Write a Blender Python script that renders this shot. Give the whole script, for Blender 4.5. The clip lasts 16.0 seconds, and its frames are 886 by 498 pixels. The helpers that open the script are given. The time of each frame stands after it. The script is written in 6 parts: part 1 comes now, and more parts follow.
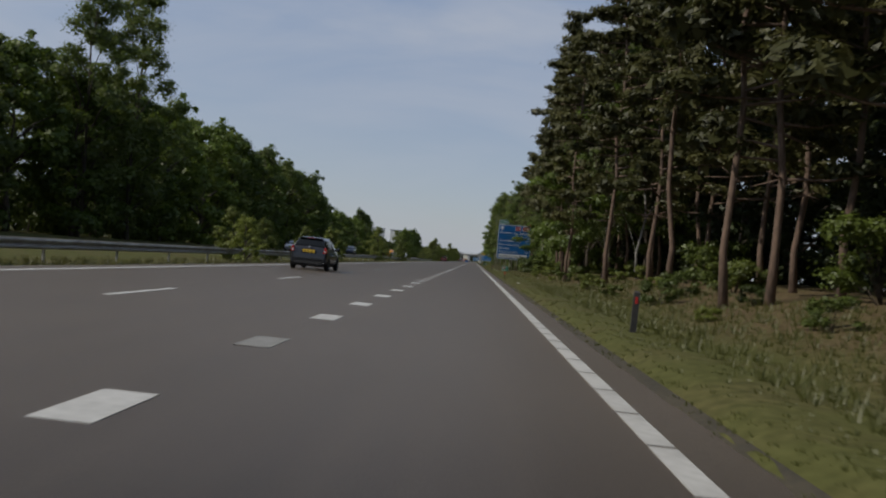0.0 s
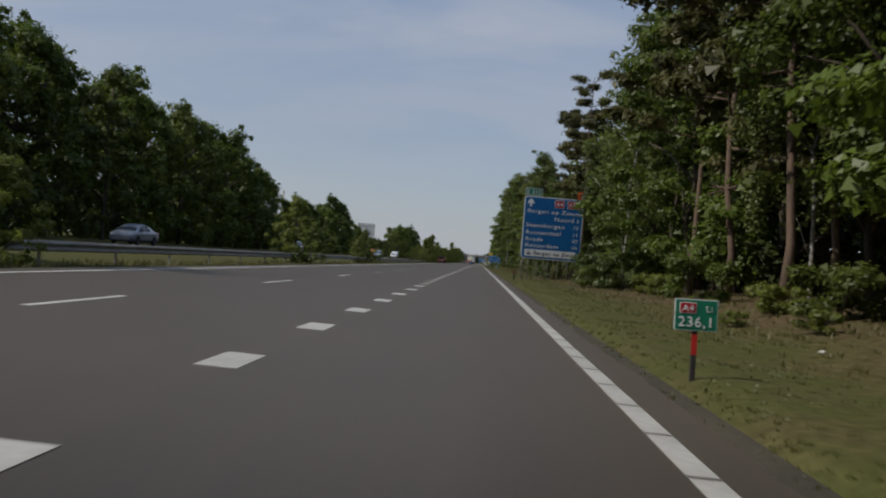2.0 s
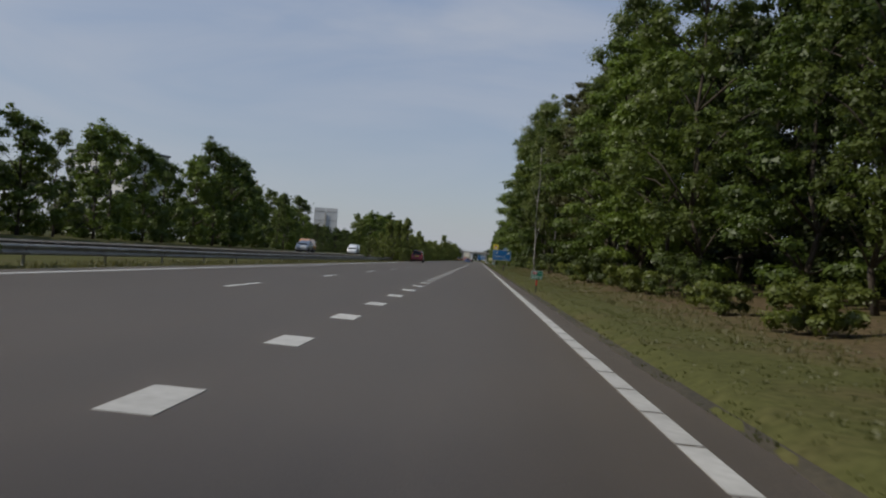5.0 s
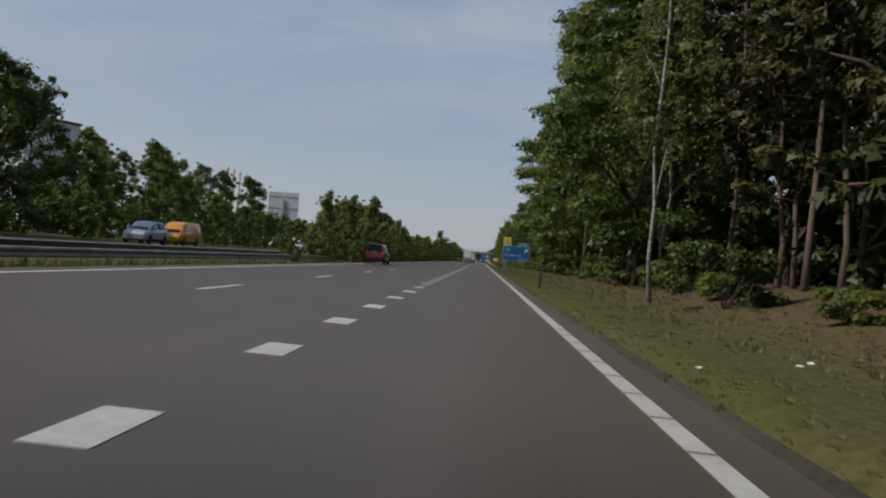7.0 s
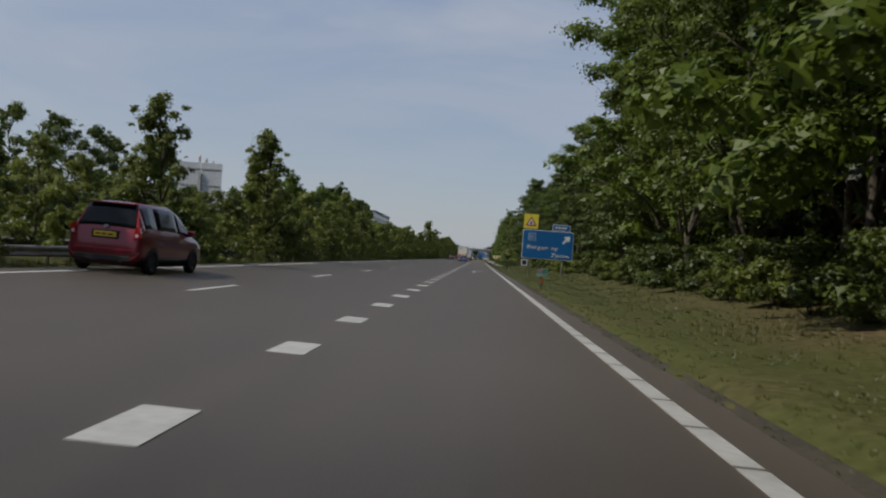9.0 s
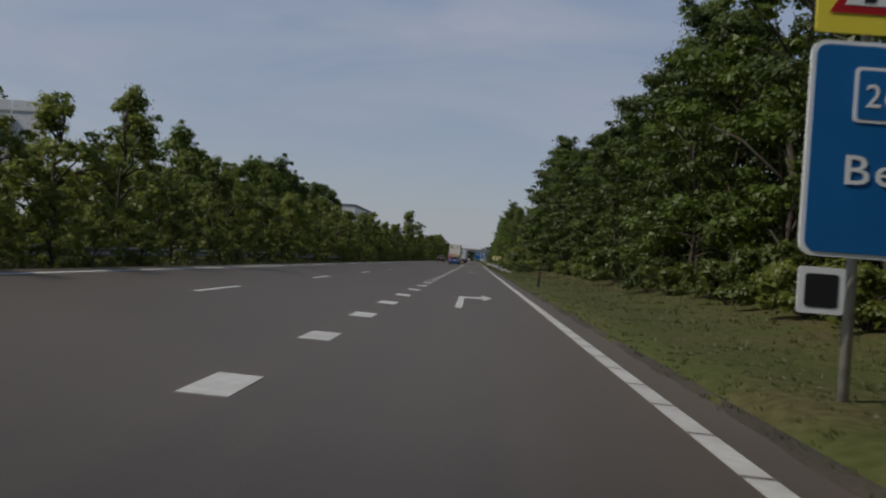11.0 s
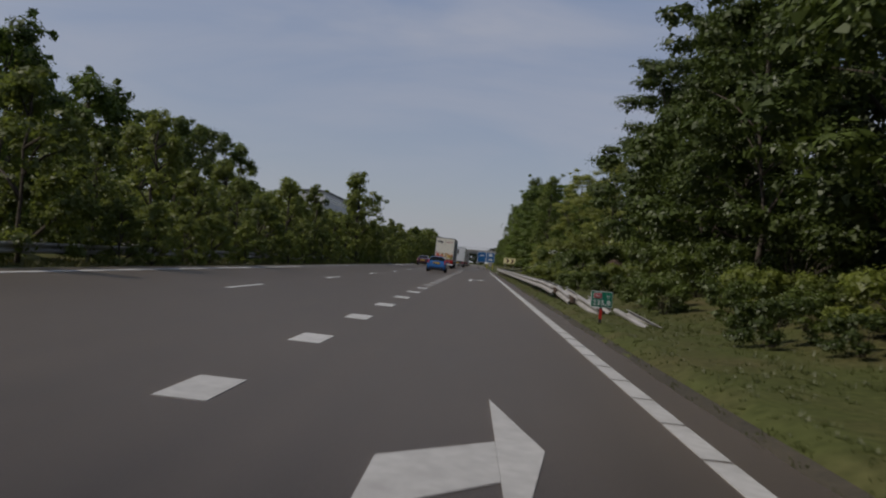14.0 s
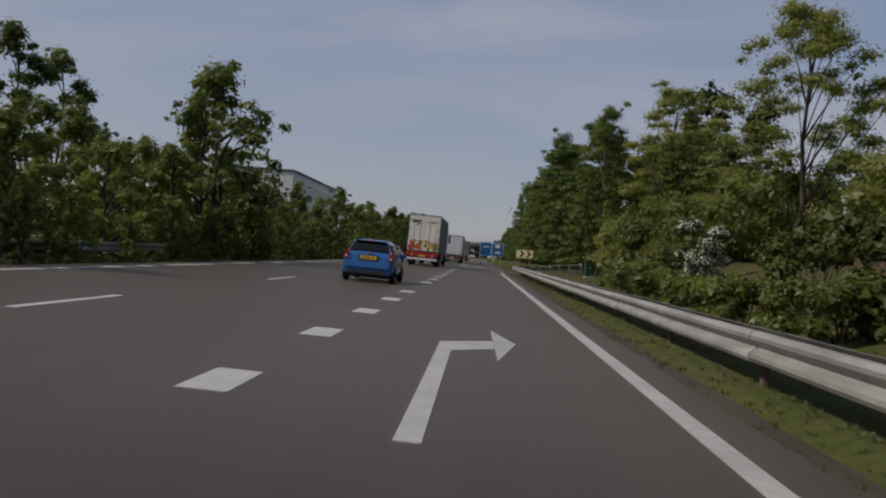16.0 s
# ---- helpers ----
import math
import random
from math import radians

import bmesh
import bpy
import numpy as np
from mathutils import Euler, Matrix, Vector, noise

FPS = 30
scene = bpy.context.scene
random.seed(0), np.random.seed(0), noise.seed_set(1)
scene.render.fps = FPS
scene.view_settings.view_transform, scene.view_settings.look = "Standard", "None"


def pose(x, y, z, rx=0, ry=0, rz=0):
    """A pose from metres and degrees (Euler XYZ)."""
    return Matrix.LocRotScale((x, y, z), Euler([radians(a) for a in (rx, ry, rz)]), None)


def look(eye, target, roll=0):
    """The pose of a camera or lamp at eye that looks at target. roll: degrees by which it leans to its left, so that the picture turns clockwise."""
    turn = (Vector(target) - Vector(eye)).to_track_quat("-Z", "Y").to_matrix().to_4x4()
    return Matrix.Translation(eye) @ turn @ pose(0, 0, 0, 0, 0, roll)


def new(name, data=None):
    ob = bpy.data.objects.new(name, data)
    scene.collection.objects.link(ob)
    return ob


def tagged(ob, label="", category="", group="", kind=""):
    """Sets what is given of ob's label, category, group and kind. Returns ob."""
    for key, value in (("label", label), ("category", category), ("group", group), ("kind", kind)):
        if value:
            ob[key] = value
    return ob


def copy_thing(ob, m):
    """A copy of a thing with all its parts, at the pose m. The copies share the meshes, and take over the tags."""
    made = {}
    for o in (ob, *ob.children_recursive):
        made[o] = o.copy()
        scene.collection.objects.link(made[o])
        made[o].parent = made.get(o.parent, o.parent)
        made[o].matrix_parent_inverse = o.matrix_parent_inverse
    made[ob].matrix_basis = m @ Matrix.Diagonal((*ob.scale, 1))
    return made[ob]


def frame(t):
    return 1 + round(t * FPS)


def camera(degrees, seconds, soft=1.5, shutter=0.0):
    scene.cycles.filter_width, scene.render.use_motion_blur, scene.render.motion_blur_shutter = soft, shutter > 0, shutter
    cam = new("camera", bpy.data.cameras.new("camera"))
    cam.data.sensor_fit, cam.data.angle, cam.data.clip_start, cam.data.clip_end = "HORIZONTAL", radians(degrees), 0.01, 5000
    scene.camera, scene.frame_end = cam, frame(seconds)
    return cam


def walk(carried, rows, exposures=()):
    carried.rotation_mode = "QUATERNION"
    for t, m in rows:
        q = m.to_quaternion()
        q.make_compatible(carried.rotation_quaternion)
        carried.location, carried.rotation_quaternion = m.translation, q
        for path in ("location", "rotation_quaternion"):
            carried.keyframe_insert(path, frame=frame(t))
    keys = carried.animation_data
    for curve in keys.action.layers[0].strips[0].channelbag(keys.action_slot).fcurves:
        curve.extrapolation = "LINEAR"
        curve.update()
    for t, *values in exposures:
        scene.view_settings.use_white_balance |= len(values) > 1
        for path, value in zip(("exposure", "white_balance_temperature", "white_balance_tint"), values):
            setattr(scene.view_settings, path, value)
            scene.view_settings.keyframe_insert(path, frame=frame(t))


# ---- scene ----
cam = camera(57.5, 16.0, soft=2.1, shutter=0.08)

# seconds, place, yaw, pitch, roll
PATH = [
    (0, -1.443, -8.762, 1.222, 2.263, 0.675, 4.573),
    (0.5, -1.46, 3.782, 1.223, 2.255, 0.747, 4.624),
    (1, -1.476, 16.532, 1.223, 2.302, 0.881, 4.683),
    (1.5, -1.479, 29.23, 1.223, 2.508, 0.564, 4.642),
    (2, -1.486, 41.945, 1.223, 2.65, 0.756, 4.476),
    (2.5, -1.529, 54.633, 1.224, 2.575, 0.66, 4.437),
    (3, -1.568, 67.273, 1.225, 2.359, 0.794, 4.643),
    (3.5, -1.586, 79.931, 1.226, 2.201, 0.778, 4.708),
    (4, -1.626, 92.614, 1.227, 2.123, 0.665, 4.368),
    (6.5, -1.602, 155.535, 1.226, 2.974, 0.58, 4.214),
    (7, -1.643, 167.996, 1.227, 2.764, 0.624, 4.414),
    (7.5, -1.711, 180.423, 1.229, 2.569, 0.63, 4.292),
    (8, -1.782, 192.74, 1.231, 2.475, 0.478, 4.135),
    (8.5, -1.825, 204.837, 1.232, 2.439, 0.52, 4.176),
    (9, -1.856, 217.04, 1.233, 2.556, 0.478, 4.235),
    (11.5, -1.869, 276.19, 1.233, 2.189, 0.619, 4.358),
    (12, -1.802, 287.771, 1.231, 2.223, 0.46, 4.593),
    (12.5, -1.765, 299.434, 1.23, 2.203, 0.695, 4.583),
    (13, -1.755, 310.969, 1.23, 2.016, 0.774, 4.583),
    (13.5, -1.76, 322.85, 1.232, 2.3, 0.626, 4.975),
    (14, -1.757, 334.467, 1.23, 2.584, 0.778, 4.767),
    (14.5, -1.796, 345.939, 1.231, 2.531, 0.737, 4.658),
    (15, -1.838, 357.334, 1.232, 2.445, 0.659, 4.548),
    (15.5, -1.83, 368.394, 1.232, 2.511, 0.382, 4.428),
    (16, -1.813, 379.332, 1.231, 2.708, 0.36, 4.421),
]


def gaze(x, y, z, yaw, pitch, roll):
    a, b = radians(yaw), radians(pitch)
    ahead = Vector((-math.sin(a) * math.cos(b), math.cos(a) * math.cos(b), math.sin(b)))
    return look((x, y, z), Vector((x, y, z)) + ahead, roll)


walk(cam, [(row[0], gaze(*row[1:])) for row in PATH], exposures=[(0, 0.05, 6450, 9), (9.2, 0.05, 6450, 9), (11.4, -0.2, 6450, 11), (16, -0.2, 6550, 14)])

# ---- light: afternoon sun from behind the left shoulder, hazy sky ----
SUN_TO = Vector((-0.90, -0.28, 0.94)).normalized()
world = bpy.data.worlds.new("sky")
scene.world = world
world.use_nodes = True
wn, wl = world.node_tree.nodes, world.node_tree.links
wn.clear()
sky = wn.new("ShaderNodeTexSky")
sky.sky_type, sky.sun_disc = "NISHITA", False
sky.sun_elevation = math.asin(SUN_TO.z)
sky.sun_rotation = math.atan2(SUN_TO.x, SUN_TO.y)
sky.air_density, sky.dust_density, sky.ozone_density = 1.0, 1.0, 2.0
geo_in = wn.new("ShaderNodeTexCoord")
stretch = wn.new("ShaderNodeMapping")
stretch.inputs["Scale"].default_value = (1.2, 2.0, 5.0)
stretch.inputs["Rotation"].default_value = (0.1, 0.15, 0.3)
cloud = wn.new("ShaderNodeTexNoise")
cloud.inputs["Scale"].default_value = 1.7
cloud.inputs["Detail"].default_value = 6.0
cloud.inputs["Roughness"].default_value = 0.5
cloud.inputs["Distortion"].default_value = 0.5
veil = wn.new("ShaderNodeMapRange")
veil.inputs["From Min"].default_value, veil.inputs["From Max"].default_value = 0.40, 0.70
veil.inputs["To Max"].default_value = 0.8
height = wn.new("ShaderNodeSeparateXYZ")
haze = wn.new("ShaderNodeValToRGB")
for e, (p, col) in zip(haze.color_ramp.elements, ((0.0, (3.7, 3.85, 4.25)), (0.40, (2.2, 3.0, 4.65)))):
    e.position, e.color = p, (*col, 1)
hazy, tint = wn.new("ShaderNodeMix"), wn.new("ShaderNodeMix")
hazy.data_type = tint.data_type = "RGBA"
hazy.inputs["Factor"].default_value = 0.68
tint.inputs["B"].default_value = (4.05, 4.32, 4.95, 1)
back = wn.new("ShaderNodeBackground")
back.inputs["Strength"].default_value = 0.10
wout = wn.new("ShaderNodeOutputWorld")
wl.new(geo_in.outputs["Generated"], stretch.inputs["Vector"])
wl.new(geo_in.outputs["Generated"], height.inputs["Vector"])
wl.new(height.outputs["Z"], haze.inputs["Fac"])
wl.new(stretch.outputs["Vector"], cloud.inputs["Vector"])
wl.new(cloud.outputs["Fac"], veil.inputs["Value"])
wl.new(sky.outputs["Color"], hazy.inputs["A"])
wl.new(haze.outputs["Color"], hazy.inputs["B"])
wl.new(hazy.outputs["Result"], tint.inputs["A"])
wl.new(veil.outputs["Result"], tint.inputs["Factor"])
wl.new(tint.outputs["Result"], back.inputs["Color"])
wl.new(back.outputs["Background"], wout.inputs["Surface"])

sun = new("sun", bpy.data.lights.new("sun", "SUN"))
sun.data.energy, sun.data.angle, sun.data.color = 3.3, radians(0.7), (1.0, 0.93, 0.82)
sun.matrix_world = look((0, 0, 60), Vector((0, 0, 60)) - SUN_TO)

# ---- materials ----
def shader(name):
    m = bpy.data.materials.new(name)
    m.use_nodes = True
    return m, m.node_tree.nodes, m.node_tree.links, m.node_tree.nodes["Principled BSDF"]


def ramp(n, stops):
    r = n.new("ShaderNodeValToRGB")
    while len(r.color_ramp.elements) < len(stops):
        r.color_ramp.elements.new(0.5)
    for e, (p, c) in zip(r.color_ramp.elements, stops):
        e.position, e.color = p, (*c, 1)
    return r


def noisy(name, dark, light, scale=6.0, rough=0.7, metal=0.0, bump=0.0, big=0.0, coat=0.0, stretch=(1, 1, 1), spec=0.5, by_object=0.0):
    """A surface whose colour wanders between two tones at a fine and a broad scale."""
    m, n, l, p = shader(name)
    at = n.new("ShaderNodeTexCoord")
    mp = n.new("ShaderNodeMapping")
    mp.inputs["Scale"].default_value = stretch
    l.new(at.outputs["Object"], mp.inputs["Vector"])
    fine = n.new("ShaderNodeTexNoise")
    fine.inputs["Scale"].default_value, fine.inputs["Detail"].default_value = scale, 6
    wide = n.new("ShaderNodeTexNoise")
    wide.inputs["Scale"].default_value, wide.inputs["Detail"].default_value = big or scale / 14, 3
    for t in (fine, wide):
        l.new(mp.outputs["Vector"], t.inputs["Vector"])
    add = n.new("ShaderNodeMath")
    add.operation = "ADD"
    l.new(fine.outputs["Fac"], add.inputs[0])
    l.new(wide.outputs["Fac"], add.inputs[1])
    last = add.outputs["Value"]
    if by_object:
        info = n.new("ShaderNodeObjectInfo")
        ma = n.new("ShaderNodeMath")
        ma.operation, ma.inputs[1].default_value = "MULTIPLY_ADD", by_object
        l.new(info.outputs["Random"], ma.inputs[0])
        l.new(last, ma.inputs[2])
        last = ma.outputs["Value"]
    r = ramp(n, [(0.0, dark), (1.0, light)])
    span = n.new("ShaderNodeMapRange")
    span.inputs["From Min"].default_value, span.inputs["From Max"].default_value = 0.65, 1.35 + by_object
    l.new(last, span.inputs["Value"])
    l.new(span.outputs["Result"], r.inputs["Fac"])
    l.new(r.outputs["Color"], p.inputs["Base Color"])
    p.inputs["Roughness"].default_value, p.inputs["Metallic"].default_value = rough, metal
    p.inputs["Coat Weight"].default_value = coat
    p.inputs["Specular IOR Level"].default_value = spec
    if bump:
        b = n.new("ShaderNodeBump")
        b.inputs["Strength"].default_value, b.inputs["Distance"].default_value = bump, 0.02
        l.new(fine.outputs["Fac"], b.inputs["Height"])
        l.new(b.outputs["Normal"], p.inputs["Normal"])
    return m


def foliage(name, dark, light, through_light=0.35):
    """Leaves: tone by island and by tree, part of the light passes through."""
    m, n, l, p = shader(name)
    g, info = n.new("ShaderNodeNewGeometry"), n.new("ShaderNodeObjectInfo")
    mix = n.new("ShaderNodeMath")
    mix.operation, mix.inputs[1].default_value = "MULTIPLY_ADD", 0.42
    half = n.new("ShaderNodeMath")
    half.operation, half.inputs[1].default_value = "MULTIPLY", 0.58
    l.new(info.outputs["Random"], half.inputs[0])
    l.new(g.outputs["Random Per Island"], mix.inputs[0])
    l.new(half.outputs["Value"], mix.inputs[2])
    r = ramp(n, [(0.0, dark), (1.0, light)])
    l.new(mix.outputs["Value"], r.inputs["Fac"])
    d, t, s = n.new("ShaderNodeBsdfDiffuse"), n.new("ShaderNodeBsdfTranslucent"), n.new("ShaderNodeMixShader")
    s.inputs["Fac"].default_value = through_light
    gl, s2 = n.new("ShaderNodeBsdfGlossy"), n.new("ShaderNodeMixShader")
    gl.inputs["Roughness"].default_value, s2.inputs["Fac"].default_value = 0.5, 0.03
    for sh in (d, t):
        l.new(r.outputs["Color"], sh.inputs["Color"])
    l.new(d.outputs["BSDF"], s.inputs[1])
    l.new(t.outputs["BSDF"], s.inputs[2])
    l.new(s.outputs["Shader"], s2.inputs[1])
    l.new(gl.outputs["BSDF"], s2.inputs[2])
    l.new(s2.outputs["Shader"], n["Material Output"].inputs["Surface"])
    n.remove(p)
    return m


def plain(name, colour, rough=0.5, metal=0.0, coat=0.0, spec=0.5):
    m, n, l, p = shader(name)
    p.inputs["Base Color"].default_value = (*colour, 1)
    p.inputs["Roughness"].default_value, p.inputs["Metallic"].default_value = rough, metal
    p.inputs["Coat Weight"].default_value = coat
    p.inputs["Specular IOR Level"].default_value = spec
    return m


def asphalt_material():
    """Worn motorway asphalt: stone grain, broad patches and faint wheel tracks along the lanes."""
    m, n, l, p = shader("asphalt")
    at = n.new("ShaderNodeTexCoord")
    grain, patch, streak = (n.new("ShaderNodeTexNoise") for _ in range(3))
    grain.inputs["Scale"].default_value, grain.inputs["Detail"].default_value = 55, 4
    patch.inputs["Scale"].default_value, patch.inputs["Detail"].default_value = 0.35, 5
    mp = n.new("ShaderNodeMapping")
    mp.inputs["Scale"].default_value = (2.2, 0.02, 1)
    streak.inputs["Scale"].default_value, streak.inputs["Detail"].default_value = 1.0, 3
    l.new(at.outputs["Object"], grain.inputs["Vector"])
    l.new(at.outputs["Object"], patch.inputs["Vector"])
    l.new(at.outputs["Object"], mp.inputs["Vector"])
    l.new(mp.outputs["Vector"], streak.inputs["Vector"])
    a, b = n.new("ShaderNodeMath"), n.new("ShaderNodeMath")
    a.operation = b.operation = "ADD"
    l.new(grain.outputs["Fac"], a.inputs[0])
    l.new(patch.outputs["Fac"], a.inputs[1])
    l.new(a.outputs["Value"], b.inputs[0])
    l.new(streak.outputs["Fac"], b.inputs[1])
    span = n.new("ShaderNodeMapRange")
    span.inputs["From Min"].default_value, span.inputs["From Max"].default_value = 1.15, 1.85
    r = ramp(n, [(0.0, (0.0160, 0.0129, 0.0100)), (1.0, (0.0380, 0.0306, 0.0236))])
    l.new(b.outputs["Value"], span.inputs["Value"])
    l.new(span.outputs["Result"], r.inputs["Fac"])
    l.new(r.outputs["Color"], p.inputs["Base Color"])
    bump = n.new("ShaderNodeBump")
    bump.inputs["Strength"].default_value, bump.inputs["Distance"].default_value = 0.5, 0.006
    l.new(grain.outputs["Fac"], bump.inputs["Height"])
    l.new(bump.outputs["Normal"], p.inputs["Normal"])
    p.inputs["Roughness"].default_value = 0.52
    p.inputs["Sheen Weight"].default_value, p.inputs["Sheen Roughness"].default_value = 0.66, 0.3
    p.inputs["Sheen Tint"].default_value = (1.0, 0.79, 0.60, 1)
    p.inputs["Specular IOR Level"].default_value = 0.3
    return m


def grass_material():
    """Verge ground: green and dry patches, brown litter further from the road."""
    m, n, l, p = shader("grass_ground")
    at = n.new("ShaderNodeTexCoord")
    f, w = n.new("ShaderNodeTexNoise"), n.new("ShaderNodeTexNoise")
    f.inputs["Scale"].default_value, f.inputs["Detail"].default_value = 7, 8
    w.inputs["Scale"].default_value, w.inputs["Detail"].default_value = 0.45, 4
    for t in (f, w):
        l.new(at.outputs["Object"], t.inputs["Vector"])
    r1 = ramp(n, [(0.3, (0.050, 0.052, 0.0158)), (0.7, (0.084, 0.085, 0.028))])
    r2 = ramp(n, [(0.3, (0.05, 0.036, 0.02)), (0.7, (0.13, 0.095, 0.05))])
    r3 = ramp(n, [(0.3, (0.042, 0.049, 0.0135)), (0.7, (0.072, 0.081, 0.0250))])
    for r in (r1, r2, r3):
        l.new(f.outputs["Fac"], r.inputs["Fac"])
    sep = n.new("ShaderNodeSeparateXYZ")
    l.new(at.outputs["Object"], sep.inputs["Vector"])
    dry = n.new("ShaderNodeMapRange")
    dry.inputs["From Min"].default_value, dry.inputs["From Max"].default_value = 2.5, 4.6
    dry.inputs["To Max"].default_value = 0.85
    l.new(sep.outputs["X"], dry.inputs["Value"])
    lush, less = n.new("ShaderNodeMapRange"), n.new("ShaderNodeMath")
    lush.inputs["From Min"].default_value, lush.inputs["From Max"].default_value = 215, 250
    lush.inputs["To Min"].default_value, lush.inputs["To Max"].default_value = 1.0, 0.3
    less.operation = "MULTIPLY"
    l.new(sep.outputs["Y"], lush.inputs["Value"])
    l.new(dry.outputs["Result"], less.inputs[0])
    l.new(lush.outputs["Result"], less.inputs[1])
    spread = n.new("ShaderNodeMath")
    spread.operation = "ADD"
    l.new(less.outputs["Value"], spread.inputs[0])
    wr = n.new("ShaderNodeMapRange")
    wr.inputs["From Min"].default_value, wr.inputs["From Max"].default_value = 0.35, 0.7
    wr.inputs["To Min"].default_value, wr.inputs["To Max"].default_value = -0.22, 0.42
    l.new(w.outputs["Fac"], wr.inputs["Value"])
    l.new(wr.outputs["Result"], spread.inputs[1])
    spread.use_clamp = True
    mx = n.new("ShaderNodeMix")
    mx.data_type = "RGBA"
    l.new(spread.outputs["Value"], mx.inputs["Factor"])
    fresh, green = n.new("ShaderNodeMapRange"), n.new("ShaderNodeMix")
    fresh.inputs["From Min"].default_value, fresh.inputs["From Max"].default_value = 205, 265
    green.data_type = "RGBA"
    l.new(sep.outputs["Y"], fresh.inputs["Value"])
    l.new(fresh.outputs["Result"], green.inputs["Factor"])
    l.new(r1.outputs["Color"], green.inputs["A"])
    l.new(r3.outputs["Color"], green.inputs["B"])
    l.new(green.outputs["Result"], mx.inputs["A"])
    l.new(r2.outputs["Color"], mx.inputs["B"])
    l.new(mx.outputs["Result"], p.inputs["Base Color"])
    p.inputs["Roughness"].default_value = 0.95
    p.inputs["Specular IOR Level"].default_value = 0.1
    b = n.new("ShaderNodeBump")
    b.inputs["Strength"].default_value, b.inputs["Distance"].default_value = 0.2, 0.03
    l.new(f.outputs["Fac"], b.inputs["Height"])
    l.new(b.outputs["Normal"], p.inputs["Normal"])
    return m


ASPHALT = asphalt_material()
GRASS = grass_material()
LINE = noisy("road_paint", (0.28, 0.27, 0.25), (0.48, 0.47, 0.44), 9, 0.6, bump=0.15, big=0.9, by_object=0.25)
BLADE = foliage("grass_blade", (0.078, 0.086, 0.0205), (0.150, 0.155, 0.044), 0.5)
FRESH_BLADE = foliage("fresh_blade", (0.066, 0.079, 0.0185), (0.122, 0.138, 0.039), 0.5)
DRY_BLADE = foliage("dry_blade", (0.090, 0.092, 0.025), (0.20, 0.18, 0.058), 0.5)
OAK_LEAF = foliage("oak_leaf", (0.034, 0.058, 0.0079), (0.145, 0.2, 0.0245), 0.42)
# Lighter oak leaf: light put into the colour of median trees and brambles.
LIT_LEAF = foliage("willow_leaf", (0.075, 0.1, 0.0173), (0.23, 0.265, 0.0468), 0.56)
# Leaf colour taken near black to put the wood's inner shade into it.
SHADE_LEAF = foliage("holly_leaf", (0.013, 0.020, 0.0046), (0.042, 0.056, 0.0115), 0.18)
PALE_LEAF = foliage("pale_leaf", (0.095, 0.12, 0.0202), (0.27, 0.29, 0.0576), 0.54)
DARK_LEAF = foliage("dark_leaf", (0.052, 0.076, 0.0144), (0.15, 0.19, 0.0331), 0.52)
# Oak leaf darkened: shade under the crowns put into the shrubs' colour.
SHADED_SHRUB_LEAF = foliage("shrub_leaf", (0.030, 0.047, 0.0090), (0.105, 0.138, 0.0210), 0.36)
MAPLE_LEAF = foliage("maple_leaf", (0.022, 0.038, 0.0075), (0.085, 0.115, 0.019), 0.30)
NEEDLE = foliage("pine_needle", (0.036, 0.04, 0.0115), (0.11, 0.105, 0.0331), 0.32)
BIRCH_LEAF = foliage("birch_leaf", (0.075, 0.105, 0.0252), (0.19, 0.22, 0.0540), 0.48)
BLOSSOM = foliage("white_blossom", (0.60, 0.60, 0.50), (0.86, 0.86, 0.78), 0.3)
BARK = noisy("bark", (0.028, 0.022, 0.016), (0.095, 0.075, 0.055), 14, 0.95, bump=0.8, stretch=(1, 1, 0.25))
PINE_BARK = noisy("pine_bark", (0.06, 0.042, 0.032), (0.19, 0.125, 0.088), 12, 0.95, bump=0.9, stretch=(1, 1, 0.3))
BIRCH_BARK = noisy("birch_bark", (0.018, 0.016, 0.014), (0.46, 0.44, 0.40), 5, 0.85, bump=0.4, big=0.9, stretch=(1, 1, 2.2))
GALV = noisy("galvanised_steel", (0.21, 0.19, 0.165), (0.54, 0.525, 0.49), 5, 0.55, 0.35, bump=0.08, stretch=(1, 0.25, 1))
SOIL = noisy("verge_soil", (0.018, 0.016, 0.009), (0.058, 0.047, 0.028), 16, 0.95, bump=0.6, big=0.5)
RUSTY = noisy("rusty_wood_block", (0.06, 0.045, 0.035), (0.16, 0.11, 0.08), 12, 0.9)
CONCRETE = noisy("concrete", (0.24, 0.23, 0.21), (0.42, 0.40, 0.37), 3, 0.9, bump=0.2)

# ---- geometry helpers ----
def mesh_part(name, verts, faces, material, parent=None, label="", smooth=False):
    me = bpy.data.meshes.new(name)
    me.from_pydata([tuple(v) for v in verts], [], [tuple(f) for f in faces])
    me.materials.append(material)
    if smooth:
        me.polygons.foreach_set("use_smooth", [True] * len(me.polygons))
    me.update()
    ob = new(name, me)
    ob.parent = parent
    return tagged(ob, label)


def part(name, bm, material, parent=None, label="", smooth=False):
    me = bpy.data.meshes.new(name)
    bm.to_mesh(me)
    bm.free()
    me.materials.append(material)
    if smooth:
        me.polygons.foreach_set("use_smooth", [True] * len(me.polygons))
    ob = new(name, me)
    ob.parent = parent
    return tagged(ob, label)


